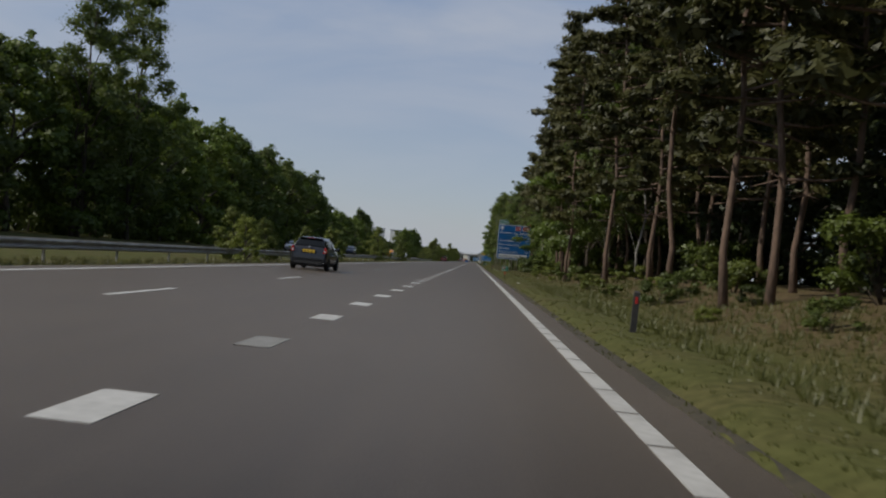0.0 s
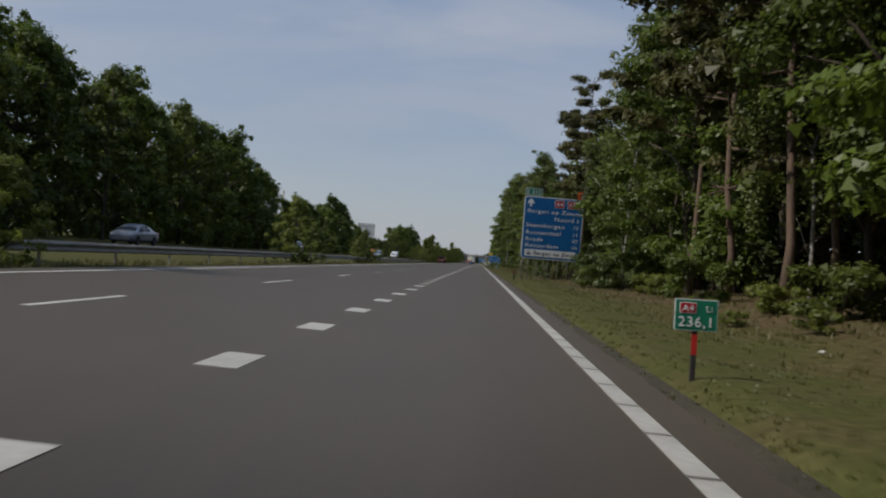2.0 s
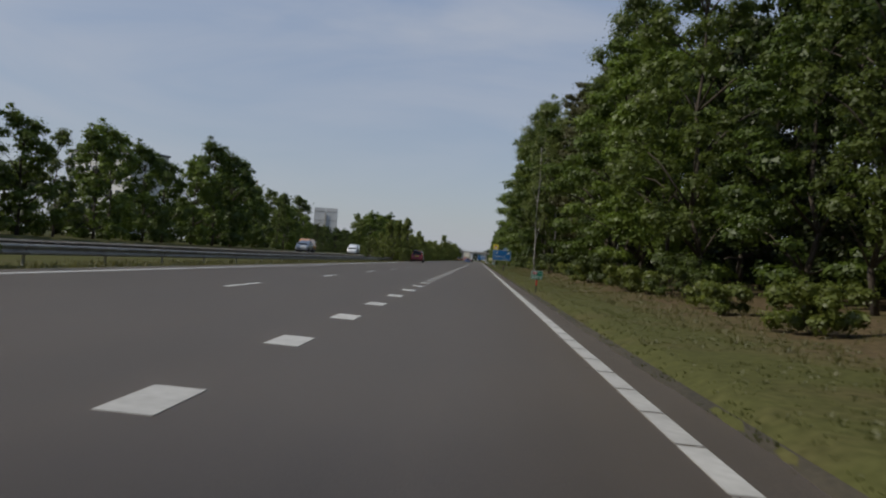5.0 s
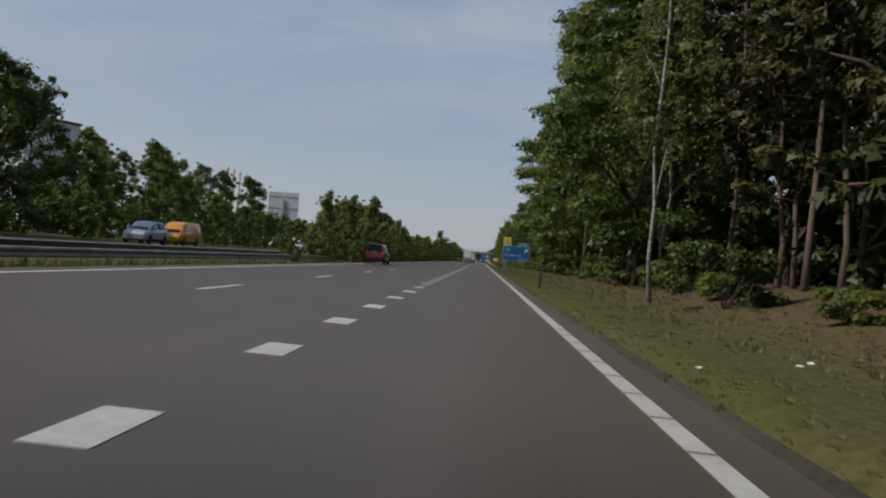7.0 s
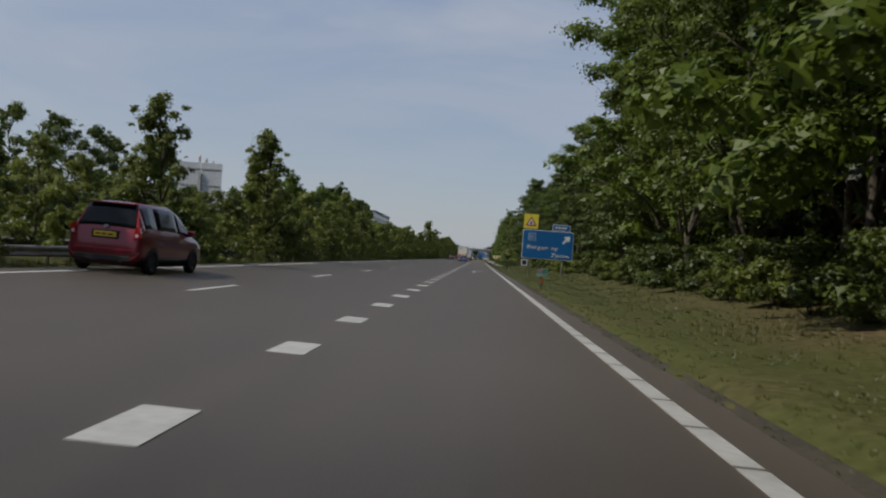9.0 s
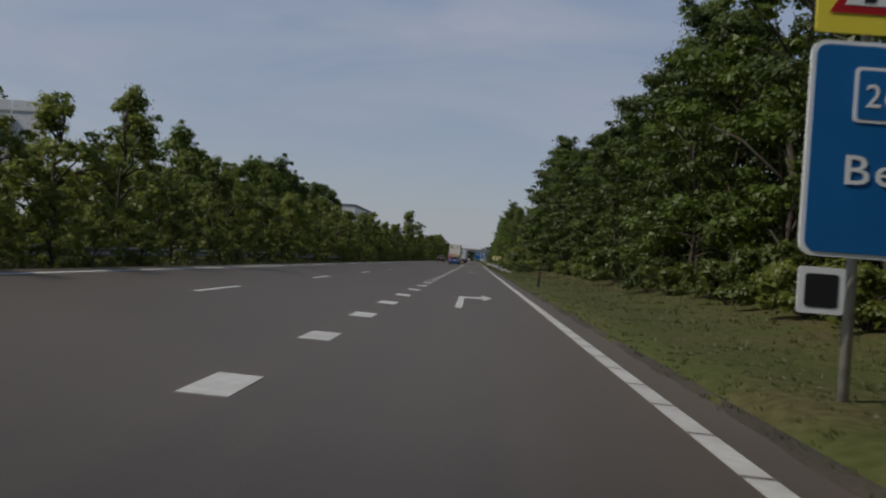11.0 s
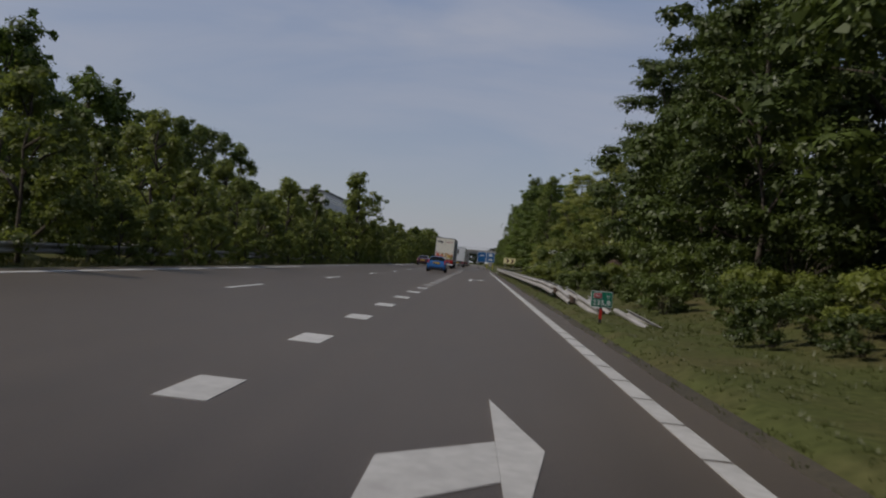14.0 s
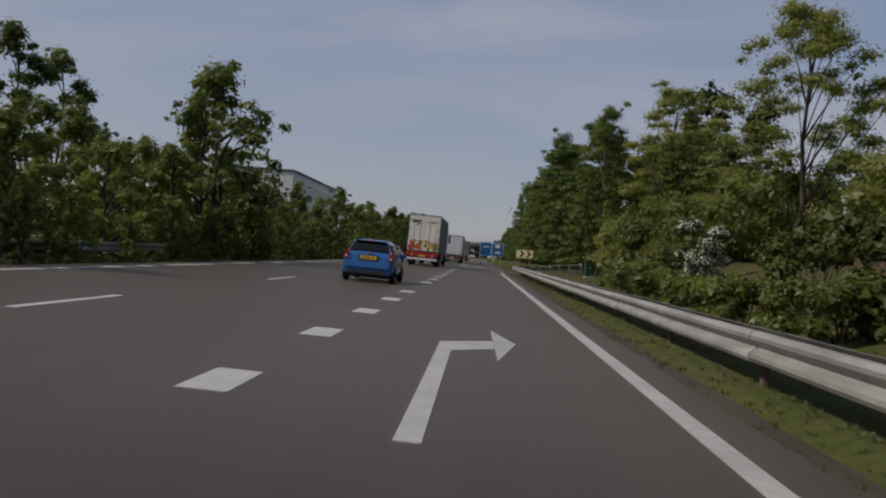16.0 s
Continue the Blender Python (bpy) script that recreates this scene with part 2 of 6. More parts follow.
def add_box(bm, lo, hi, bevel=0.0):
    c = [(a + b) / 2 for a, b in zip(lo, hi)]
    s = [b - a for a, b in zip(lo, hi)]
    made = bmesh.ops.create_cube(bm, size=1, matrix=Matrix.LocRotScale(c, None, s))
    if bevel:
        edges = list({e for v in made["verts"] for e in v.link_edges})
        bmesh.ops.bevel(bm, geom=edges, offset=bevel, segments=2, profile=0.6, affect="EDGES")
    return bm


def box(lo, hi, bevel=0.0):
    return add_box(bmesh.new(), lo, hi, bevel)


def tube_data(points, radii, sides=8):
    """A tapered tube through points."""
    pts = [Vector(p) for p in points]
    verts, faces = [], []
    for i, (p, r) in enumerate(zip(pts, radii)):
        d = (pts[min(i + 1, len(pts) - 1)] - pts[max(i - 1, 0)]).normalized()
        a = d.orthogonal().normalized()
        a = (Vector((1, 0, 0)) - d * d.x).normalized() if abs(d.x) < 0.9 else a
        b = d.cross(a)
        verts += [p + (a * math.cos(6.2832 * k / sides) + b * math.sin(6.2832 * k / sides)) * r for k in range(sides)]
    for i in range(len(pts) - 1):
        for k in range(sides):
            q = (k + 1) % sides
            faces.append((i * sides + k, i * sides + q, (i + 1) * sides + q, (i + 1) * sides + k))
    faces.append(tuple(range(sides))[::-1])
    faces.append(tuple((len(pts) - 1) * sides + k for k in range(sides)))
    return verts, faces


def join(pieces):
    verts, faces = [], []
    for v, f in pieces:
        k = len(verts)
        verts += list(v)
        faces += [tuple(i + k for i in q) for q in f]
    return verts, faces


def prism(outline, z0, z1):
    """An upright prism over an outline in the xy plane, counter-clockwise."""
    n = len(outline)
    verts = [(x, y, z0) for x, y in outline] + [(x, y, z1) for x, y in outline]
    faces = [tuple(range(n))[::-1], tuple(range(n, 2 * n))]
    faces += [(i, (i + 1) % n, n + (i + 1) % n, n + i) for i in range(n)]
    return verts, faces


def empty(name, m, label="", category="", group="", kind=""):
    ob = new(name)
    ob.matrix_basis = m
    return tagged(ob, label, category, group, kind)


# ---- the lie of the land ----
X_EDGE, X_BLOCK, X_DASH, X_LEFT = 0.0, -3.80, -7.45, -11.02
FALL = 0.025


def mixed(x, stops):
    for (a, u), (b, v) in zip(stops, stops[1:]):
        if x <= b:
            return u + (v - u) * max(0.0, (x - a) / (b - a))
    return stops[-1][1]


def road_z(x):
    return -FALL * x


BEND = (15.1, 446.0)


def on_ramp(x, y, lo, hi):
    return y > 446 and x > 0.7 and lo < math.hypot(x - BEND[0], y - BEND[1]) < hi


def ground_z(x, y):
    """Height of the ground: both carriageways, the median dip, the bank on the wooded side."""
    if on_ramp(x, y, 12.5, 22.0):
        return -0.16
    bank = mixed(y, [(-50, 0.9), (60, 0.8), (90, 0.25), (140, 0.3), (190, 0.9), (330, 0.9), (360, 1.1), (412, 1.6), (430, 0.35), (520, 0.5)])
    edge = mixed(y, [(0, 1.0), (400, 1.0), (425, 0.1), (560, 0.1)])
    if x > -0.2:
        z = mixed(x, [(-0.2, -0.1), (0.55, -0.08), (0.62, 0.0), (0.95, 0.16 * edge), (3.0, 0.2 * edge), (7.5, 0.15 + bank), (14, 0.5 + bank), (26, 0.5 + bank), (45, 0.5), (60, 0.5)])
    else:
        z = mixed(x, [(-3000, 0.7), (-45, 0.7), (-29.6, 0.62), (-29.4, 0.45), (-18.0, 0.45), (-17.6, 0.5), (-15.6, 0.16), (-13.2, 0.12), (-11.9, 0.24), (-11.5, 0.1), (-0.2, -0.1)])
    rough = noise.noise(Vector((x * 0.5, y * 0.35, 0))) * 0.09 if x > 1.2 else 0.0
    return z + rough


def build_ground():
    xs = [-3000, -800, -200, -90, -60, -45, -38, -33, -29.6, -29.4, -18.0, -17.6, -16, -14.6, -13, -11.9, -11.5, -0.2, 0.55, 0.62, 0.7, 0.78, 0.95, 1.4, 2, 2.6, 3.2,
          4, 5, 6, 7.5, 8.2, 9, 10, 11, 12, 13, 14, 16, 18, 20, 22, 25, 30, 38, 45, 60, 150, 600, 3000]
    ys = [-600, -120] + [-40 + 2.5 * i for i in range(240)] + [580, 640, 760, 1000, 1600, 4500]
    verts = [(x, y, ground_z(x, y)) for y in ys for x in xs]
    w = len(xs)
    faces = [(j * w + i, j * w + i + 1, (j + 1) * w + i + 1, (j + 1) * w + i) for j in range(len(ys) - 1) for i in range(w - 1)]
    tagged(mesh_part("ground", verts, faces, GRASS, smooth=True), "grassy motorway verge with dry patches and leaf litter", "ground", kind="structure")


def road_slab(name, x0, x1, za, zb, label):
    ys = [-300, -40] + [-20 + 20 * i for i in range(28)] + [650, 780]
    verts, faces = [], []
    for y in ys:
        verts += [(x0, y, za - 0.4), (x0, y, za), (x1, y, zb), (x1, y, zb - 0.4)]
    for j in range(len(ys) - 1):
        a, b = 4 * j, 4 * j + 4
        faces += [(a + 1, a + 2, b + 2, b + 1), (a, a + 1, b + 1, b), (a + 2, a + 3, b + 3, b + 2)]
    tagged(mesh_part(name, verts, faces, ASPHALT), label, "road", kind="structure")


build_ground()
road_slab("road", -11.75, 0.60, road_z(-11.75), road_z(0.60), "worn dark grey asphalt motorway carriageway")
road_slab("road_opposite", -29.4, -18.0, 0.5, 0.72, "grey asphalt carriageway of the opposite direction")


def soil_edge():
    """Sandy soil and moss creeping over the edge of the asphalt."""
    verts, faces = [], []
    n = 1130
    for k in range(n):
        y = -12.0 + 0.4 * k
        inner_x = 0.55 + 0.07 * noise.noise(Vector((3.1, y * 0.22, 0))) + 0.07 * noise.noise(Vector((7.7, y * 1.3, 0)))
        mid = 0.5 * (inner_x + 0.64)
        top = 0.012 + 0.012 * noise.noise(Vector((5.0, y * 0.9, 0)))
        verts += [(inner_x, y, road_z(inner_x) - 0.004), (mid, y, road_z(mid) + max(0.006, top)), (0.70, y, road_z(0.60) + 0.055), (0.86, y, 0.02)]
        if k:
            i = 4 * k
            faces += [(i + q, i + q - 4, i + q - 3, i + q + 1)[::-1] for q in range(3)]
    tagged(mesh_part("soil_edge", verts, faces, SOIL, smooth=True), "sandy brown soil along the asphalt edge", "soil", kind="structure")


soil_edge()


def exit_ramp():
    """The exit lane bends away to the right behind the split."""
    verts, faces = [], []
    for k in range(21):
        a = radians(9 + 4 * k)
        for r in (20.5, 14.6):
            verts.append((max(0.603, BEND[0] - r * math.cos(a)), BEND[1] + r * math.sin(a), -0.016))
    v = verts + [(x, y, z - 0.35) for x, y, z in verts]
    n = len(verts)
    for k in range(20):
        i = 2 * k
        faces += [(i, i + 1, i + 3, i + 2), (n + i, i, i + 2, n + i + 2), (i + 1, n + i + 1, n + i + 3, i + 3)]
    faces = [f[::-1] for f in faces]
    tagged(mesh_part("exit_ramp", v, faces, ASPHALT), "grey asphalt exit ramp bending away", "road", kind="structure")


exit_ramp()


def mark(name, outline, parent, h=0.006):
    """Paint lying on the tilted carriageway."""
    v, f = prism(outline, -0.004, h)
    v = [(x, y, z + road_z(x)) for x, y, z in v]
    return mesh_part(name, v, f, LINE, parent)


def strip(x, w, y0, y1):
    return [(x - w / 2, y0), (x + w / 2, y0), (x + w / 2, y1), (x - w / 2, y1)]


def shared(name, source, parent, y):
    ob = new(name, source.data)
    ob.parent, ob.location = parent, (0, y, 0)
    return ob


edge_line = empty("edge_line", pose(0, 0, 0), "white edge line with narrow drainage gaps", "road marking", kind="structure")
first = mark("line_segment", strip(X_EDGE, 0.21, -8.0, -8.0 + 1.21), edge_line)
for k in range(1, 300):
    shared("line_segment", first, edge_line, 1.28 * k)
rest = mark("line_run", strip(X_EDGE, 0.21, -8.0 + 384.0, 446), edge_line)
bend_verts, bend_faces = [], []
for k in range(15):
    a = radians(4 * k)
    for r in (15.2, 15.0):
        bend_verts += [(BEND[0] - r * math.cos(a), BEND[1] + r * math.sin(a), z + max(-0.012, road_z(BEND[0] - r * math.cos(a)))) for z in (-0.01, 0.006)]
    if k:
        i = 4 * k
        bend_faces += [(i - 3, i - 1, i + 3, i + 1), (i - 4, i - 3, i + 1, i), (i - 1, i - 2, i + 2, i + 3)]
mesh_part("line_bend", bend_verts, bend_faces, LINE, edge_line)
split = empty("split_hatching", pose(0, 0, 0), "white hatched area between through lanes and exit", "road marking", kind="structure")
for k in range(6):
    y = 446 + 5.0 * k
    mark("hatch_bar", [(-3.4, y), (-2.9 + 0.35 * k, y + 1.6), (-2.9 + 0.35 * k, y + 2.5), (-3.4, y + 0.9)], split)
block_line = empty("block_line", pose(0, 0, 0), "broad white block marking beside the exit lane", "road marking", kind="structure")
first = mark("block", strip(X_BLOCK, 0.40, 0, 1.02), block_line)
for k in range(1, 125):
    shared("block", first, block_line, 4.098 * (k - 4))
lane_line = empty("lane_line", pose(0, 0, 0), "white broken lane line", "road marking", kind="structure")
first = mark("dash", strip(X_DASH, 0.15, 4.35, 7.35), lane_line)
for k in range(-3, 70):
    if k:
        shared("dash", first, lane_line, 12.016 * k)
left_line = empty("left_line", pose(0, 0, 0), "solid white line along the median", "road marking", kind="structure")
mark("line_run", strip(X_LEFT, 0.20, -60, 1500), left_line)


def lane_arrow(y, foot=0.0):
    ob = empty("lane_arrow", pose(0, 0, 0), "white right-turn arrow painted on the exit lane", "road marking", kind="structure")
    mark("shaft", [(-2.27, y + foot), (-2.09, y + foot), (-2.09, y + 5.0), (-1.536, y + 5.62), (-1.5476, y + 6.62), (-2.27, y + 5.9)], ob)
    mark("arrowhead", [(-1.52, y + 4.4), (-1.22, y + 6.5), (-1.565, y + 8.3)], ob)


for y, foot in ((284.0, 0.0), (333.3, 0.7), (384.3, 0.0)):
    lane_arrow(y, foot)
opp_lines = empty("opposite_lines", pose(0, 0, 0), "white lines of the opposite carriageway", "road marking", kind="structure")
for x in (-28.6, -18.9):
    z = 0.5 + (x + 29.4) / 11.4 * 0.22
    part("line_run", box((x - 0.1, -60, z - 0.004), (x + 0.1, 1500, z + 0.006)), LINE, opp_lines)

# ---- trees and shrubs ----
def leaf_data(centres, radii, n, size, seed, flat=0.75, narrow=0.55, droop=0.0, shell=0.55, fuzz=0.33, follow=0.9, lift=0.55):
    """n small leaves spread over clumps, most of them on the upper side and lying along the clump's form."""
    rng = np.random.default_rng(seed)
    k = len(centres)
    w = np.array(radii) ** 2
    pick = rng.choice(k, n, p=w / w.sum())
    d = rng.normal(size=(n, 3))
    d /= np.linalg.norm(d, axis=1)[:, None]
    under = (d[:, 2] < -0.1) & (rng.random(n) < lift)
    d[under, 2] *= -1
    r = np.clip(np.abs(rng.normal(0.5 + 0.35 * shell, fuzz, n)), 0, 1.28) * np.array(radii)[pick]
    c = np.array(centres)[pick] + d * r[:, None] * (1, 1, flat)
    c[:, 2] -= droop * rng.random(n)
    nrm = d * follow + rng.normal(size=(n, 3)) * 0.38 + (0, 0, 0.35)
    nrm /= np.linalg.norm(nrm, axis=1)[:, None]
    u = rng.normal(size=(n, 3))
    u[:, 2] -= droop * 1.5
    u -= nrm * (u * nrm).sum(1)[:, None]
    u /= np.linalg.norm(u, axis=1)[:, None] + 1e-9
    v = np.cross(nrm, u)
    s = size * (0.6 + 0.8 * rng.random(n))[:, None]
    a, b = c - u * s * 0.65, v * s * narrow * 1.25
    verts = np.stack([c + u * s, a + b, a - b], 1).reshape(-1, 3)
    return verts, np.arange(3 * n).reshape(-1, 3)


def crown_data(centres, radii, leaves, size, core, core_size, seed, **how):
    """Fine leaves over the clumps, and coarser sprays inside that close the crown."""
    v1, f1 = leaf_data(centres, radii, leaves, size, seed, **how)
    v2, f2 = leaf_data(centres, [0.82 * r for r in radii], core, core_size, seed + 100, shell=0.6, fuzz=0.22, flat=how.get("flat", 0.75))
    return np.concatenate([v1, v2]), np.concatenate([f1, f2 + len(v1)])


def leaf_part(name, data, material, parent):
    verts, faces = data
    me = bpy.data.meshes.new(name)
    me.vertices.add(len(verts))
    me.vertices.foreach_set("co", verts.astype(np.float32).ravel())
    me.loops.add(faces.size)
    me.loops.foreach_set("vertex_index", faces.astype(np.int32).ravel())
    me.polygons.add(len(faces))
    me.polygons.foreach_set("loop_start", np.arange(0, faces.size, 3, dtype=np.int32))
    me.update(calc_edges=True)
    me.materials.append(material)
    ob = new(name, me)
    ob.parent = parent
    return ob


def stem(rng, base, top, r0, r1, bends=6, wander=0.25):
    pts, rad = [], []
    for i in range(bends + 1):
        f = i / bends
        p = Vector(base).lerp(Vector(top), f)
        if 0 < i < bends:
            p += Vector((rng.uniform(-1, 1), rng.uniform(-1, 1), 0)) * wander
        pts.append(p)
        rad.append(r0 + (r1 - r0) * f ** 0.8 + (r0 * 0.35 if i == 0 else 0))
    return pts, rad


def broad_tree(seed, h, spread, low, leaves, size, leaf, bark, label, name="deciduous_tree", droop=0.0, clumps=34, flat=0.75, r0=0.2, lean=0.0, airy=1.0, core=1600, core_size=0.42, fuzz=0.33, lump=(0.15, 0.30), rise=0.35, limb=1.0):
    """Trunk with limbs, and a crown of clumps between the heights low and h."""
    rng = random.Random(seed)
    tree = empty(name, pose(0, 0, 0), label, "tree")
    pts, rad = stem(rng, (0, 0, -0.5), (lean, rng.uniform(-0.3, 0.3), h * 0.88), r0, 0.04, 7, h * 0.018)
    wood = [tube_data(pts, rad, 8)]
    centres, radii = [], []
    for i in range(clumps):
        f = (i + rng.random()) / clumps
        z = low + (h - low) * f
        env = spread * max(0.28, math.sin(math.pi * min(0.97, 0.25 + 0.72 * f)) ** 0.8)
        a, d = rng.uniform(0, 6.283), env * rng.uniform(0.35, 1.0)
        x0 = pts[min(7, max(1, int(7 * z / (h * 0.88))))]
        c = Vector((x0.x + math.cos(a) * d, x0.y + math.sin(a) * d, z - 0.2 * h * 0.05))
        r = spread * rng.uniform(*lump) * airy
        centres.append(c)
        radii.append(r)
        if i % 3 == 0:
            start = Vector(pts[min(6, max(1, int(7 * (z - rise * d) / (h * 0.88))))])
            mid = start.lerp(c, 0.5) + Vector((0, 0, 0.12 * d))
            wood.append(tube_data([start, mid, c], [limb * (0.05 + 0.02 * d), limb * (0.035 + 0.01 * d), 0.012], 5))
    for i in range(clumps // 2):
        c = centres[rng.randrange(clumps)]
        centres.append(c + Vector((rng.uniform(-1, 1), rng.uniform(-1, 1), rng.uniform(-0.3, 1))) * spread * 0.33)
        radii.append(spread * rng.uniform(0.08, 0.16))
    mesh_part("trunk", *join(wood), bark, tree, smooth=True)
    leaf_part("crown", crown_data([tuple(c) for c in centres], radii, leaves, size, core, core_size, seed, flat=flat, droop=droop, shell=0.5, fuzz=fuzz), leaf, tree)
    return tree


def pine_tree(seed, h, leaves, bare=0.5, spread=2.3):
    """Scots pine: bare reddish trunk, dead snags, flat needle plates above."""
    rng = random.Random(seed)
    tree = empty("pine_tree", pose(0, 0, 0), "tall pine with bare reddish trunk and dark needles", "tree")
    pts, rad = stem(rng, (0, 0, -0.5), (rng.uniform(-0.6, 0.6), rng.uniform(-0.5, 0.5), h), 0.115, 0.035, 9, 0.17)
    wood = [tube_data(pts, rad, 9)]
    centres, radii = [], []
    for i in range(38):
        f = bare + (1 - bare) * (i + rng.random()) / 38
        base = pts[min(9, int(9 * f))].lerp(pts[min(9, int(9 * f) + 1)], 9 * f % 1)
        a, d = rng.uniform(0, 6.283), spread * (1.12 - 0.55 * (f - bare) / (1 - bare)) * rng.uniform(0.5, 1.1)
        tip = base + Vector((math.cos(a) * d, math.sin(a) * d, d * rng.uniform(-0.05, 0.35)))
        wood.append(tube_data([base, base.lerp(tip, 0.5) + Vector((0, 0, -0.1)), tip], [0.05, 0.03, 0.012], 5))
        for g in (0.55, 0.8, 1.0):
            centres.append(tuple(base.lerp(tip, g) + Vector((rng.uniform(-0.2, 0.2), rng.uniform(-0.2, 0.2), 0.1))))
            radii.append(rng.uniform(0.42, 0.78))
    for i in range(9):
        f = rng.uniform(0.22, bare + 0.1)
        base = pts[min(9, int(9 * f))]
        a, d = rng.uniform(0, 6.283), rng.uniform(0.2, 0.8)
        tip = base + Vector((math.cos(a) * d, math.sin(a) * d, rng.uniform(-0.25, 0.3)))
        wood.append(tube_data([base, tip], [0.022, 0.008], 4))
    mesh_part("trunk", *join(wood), PINE_BARK, tree, smooth=True)
    leaf_part("crown", crown_data(centres, radii, leaves, 0.15, 2600, 0.19, seed, flat=0.55, narrow=0.22, shell=0.2), NEEDLE, tree)
    return tree


def shrub(seed, h, w, leaves, size, leaf, label, name="shrub", blossom=0):
    rng = random.Random(seed)
    bush = empty(name, pose(0, 0, 0), label, "shrub")
    centres, radii, wood = [], [], []
    for i in range(18):
        a, d, z = rng.uniform(0, 6.283), w * rng.random() ** 0.6, h * rng.uniform(0.12, 0.85)
        d *= 1.05 - 0.45 * z / h
        centres.append((math.cos(a) * d, math.sin(a) * d, z))
        radii.append(min(w, h) * rng.uniform(0.2, 0.34))
        wood.append(tube_data([(0, 0, -0.2), (centres[-1][0] * 0.4, centres[-1][1] * 0.4, z * 0.6), centres[-1]], [0.02, 0.012, 0.005], 4))
    mesh_part("stem", *join(wood), BARK, bush, smooth=True)
    leaf_part("foliage", crown_data(centres, radii, leaves, size, 1000, 0.13, seed, fuzz=0.28), leaf, bush)
    if blossom:
        leaf_part("blossom", leaf_data(centres, [0.95 * r for r in radii], blossom, size * 0.75, seed + 1, shell=0.9), BLOSSOM, bush)
    return bush


def set_down(tree, x, y, turn, scale, sink=0.0):
    return Matrix.Translation((x, y, ground_z(x, y) - sink)) @ Matrix.Rotation(turn, 4, "Z") @ Matrix.Scale(scale, 4)


def plant(kinds, spots, group):
    """Copies of the given trees at spots of x, y, scale and kind."""
    rng = random.Random(len(spots) + 17)
    used = {}
    for x, y, scale, k in spots:
        if group.startswith("undergrowth") and 80 < y < 106 and x < -1.0 + (y - 67.3) * 0.25:
            continue
        if group.startswith("undergrowth") and (404 < y < 452 and x < 0.9 + (y - 393) * 0.145 or 386 < y < 405 and 5.4 < x < 9.6):
            continue
        if on_ramp(x, y, 11.0, 23.0) or (x > 0 and y > 440 and x < 6.0):
            continue
        m = set_down(kinds[k], x, y, rng.uniform(0, 6.283), scale / used.get(k, 1.0))
        if k in used:
            tagged(copy_thing(kinds[k], m), group=group)
        else:
            kinds[k].matrix_basis = m
            tagged(kinds[k], group=group)
            used[k] = scale


PINES = [pine_tree(11, 17.5, 12500, 0.30, 3.0), pine_tree(12, 16.0, 12000, 0.22, 2.8), pine_tree(13, 18.5, 12500, 0.34, 3.2)]
OAKS = [
    broad_tree(21, 16.0, 4.4, 2.0, 21000, 0.066, OAK_LEAF, BARK, "tall leafy oak with dense green crown", clumps=62, limb=0.65, r0=0.15, core=7000, core_size=0.165, fuzz=0.24, lump=(0.17, 0.33), flat=0.5),
    broad_tree(22, 13.0, 4.1, 1.0, 19000, 0.066, OAK_LEAF, BARK, "spreading oak with branches over the verge", clumps=56, limb=0.65, r0=0.15, core=6600, core_size=0.165, fuzz=0.24, lump=(0.17, 0.33), flat=0.5),
    broad_tree(23, 17.5, 3.7, 3.0, 21000, 0.062, DARK_LEAF, BARK, "tall poplar with grey green upright crown", clumps=76, limb=0.65, r0=0.15, core=6400, core_size=0.15, fuzz=0.26, lump=(0.14, 0.30), flat=0.8),
    broad_tree(26, 15.0, 4.5, 2.2, 21000, 0.066, MAPLE_LEAF, BARK, "broad dark maple with a dense layered crown", clumps=60, limb=0.6, r0=0.15, core=7000, core_size=0.165, fuzz=0.22, lump=(0.18, 0.34), flat=0.5),
]
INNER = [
    broad_tree(24, 15.5, 4.0, 0.2, 3400, 0.15, SHADE_LEAF, BARK, "tall leafy tree inside the wood, leaves darkened for shade", "woodland_tree", clumps=44, core=1700, core_size=0.27),
    broad_tree(25, 14.5, 3.8, 0.2, 3400, 0.15, SHADE_LEAF, BARK, "leafy tree inside the wood, leaves darkened for shade", "woodland_tree", clumps=44, core=1700, core_size=0.27),
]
BIRCHES = [
    broad_tree(31, 15.0, 2.7, 4.0, 13000, 0.065, BIRCH_LEAF, BIRCH_BARK, "slender birch with white trunk and drooping twigs", "birch_tree", droop=1.6, limb=0.22, clumps=60, r0=0.075, lean=0.9, airy=0.95, core=1500, core_size=0.2),
    broad_tree(32, 13.0, 2.4, 3.4, 12000, 0.065, BIRCH_LEAF, BIRCH_BARK, "slender birch with pale trunk", "birch_tree", droop=1.4, limb=0.25, clumps=46, r0=0.07, lean=-0.7, airy=0.85, core=900, core_size=0.2),
    broad_tree(33, 14.0, 2.0, 5.5, 3600, 0.06, BIRCH_LEAF, BIRCH_BARK, "thin birch with white trunk and few leaves", "birch_tree", droop=1.0, limb=0.35, clumps=26, r0=0.075, lean=-1.1, airy=0.7, core=150, core_size=0.15),
]
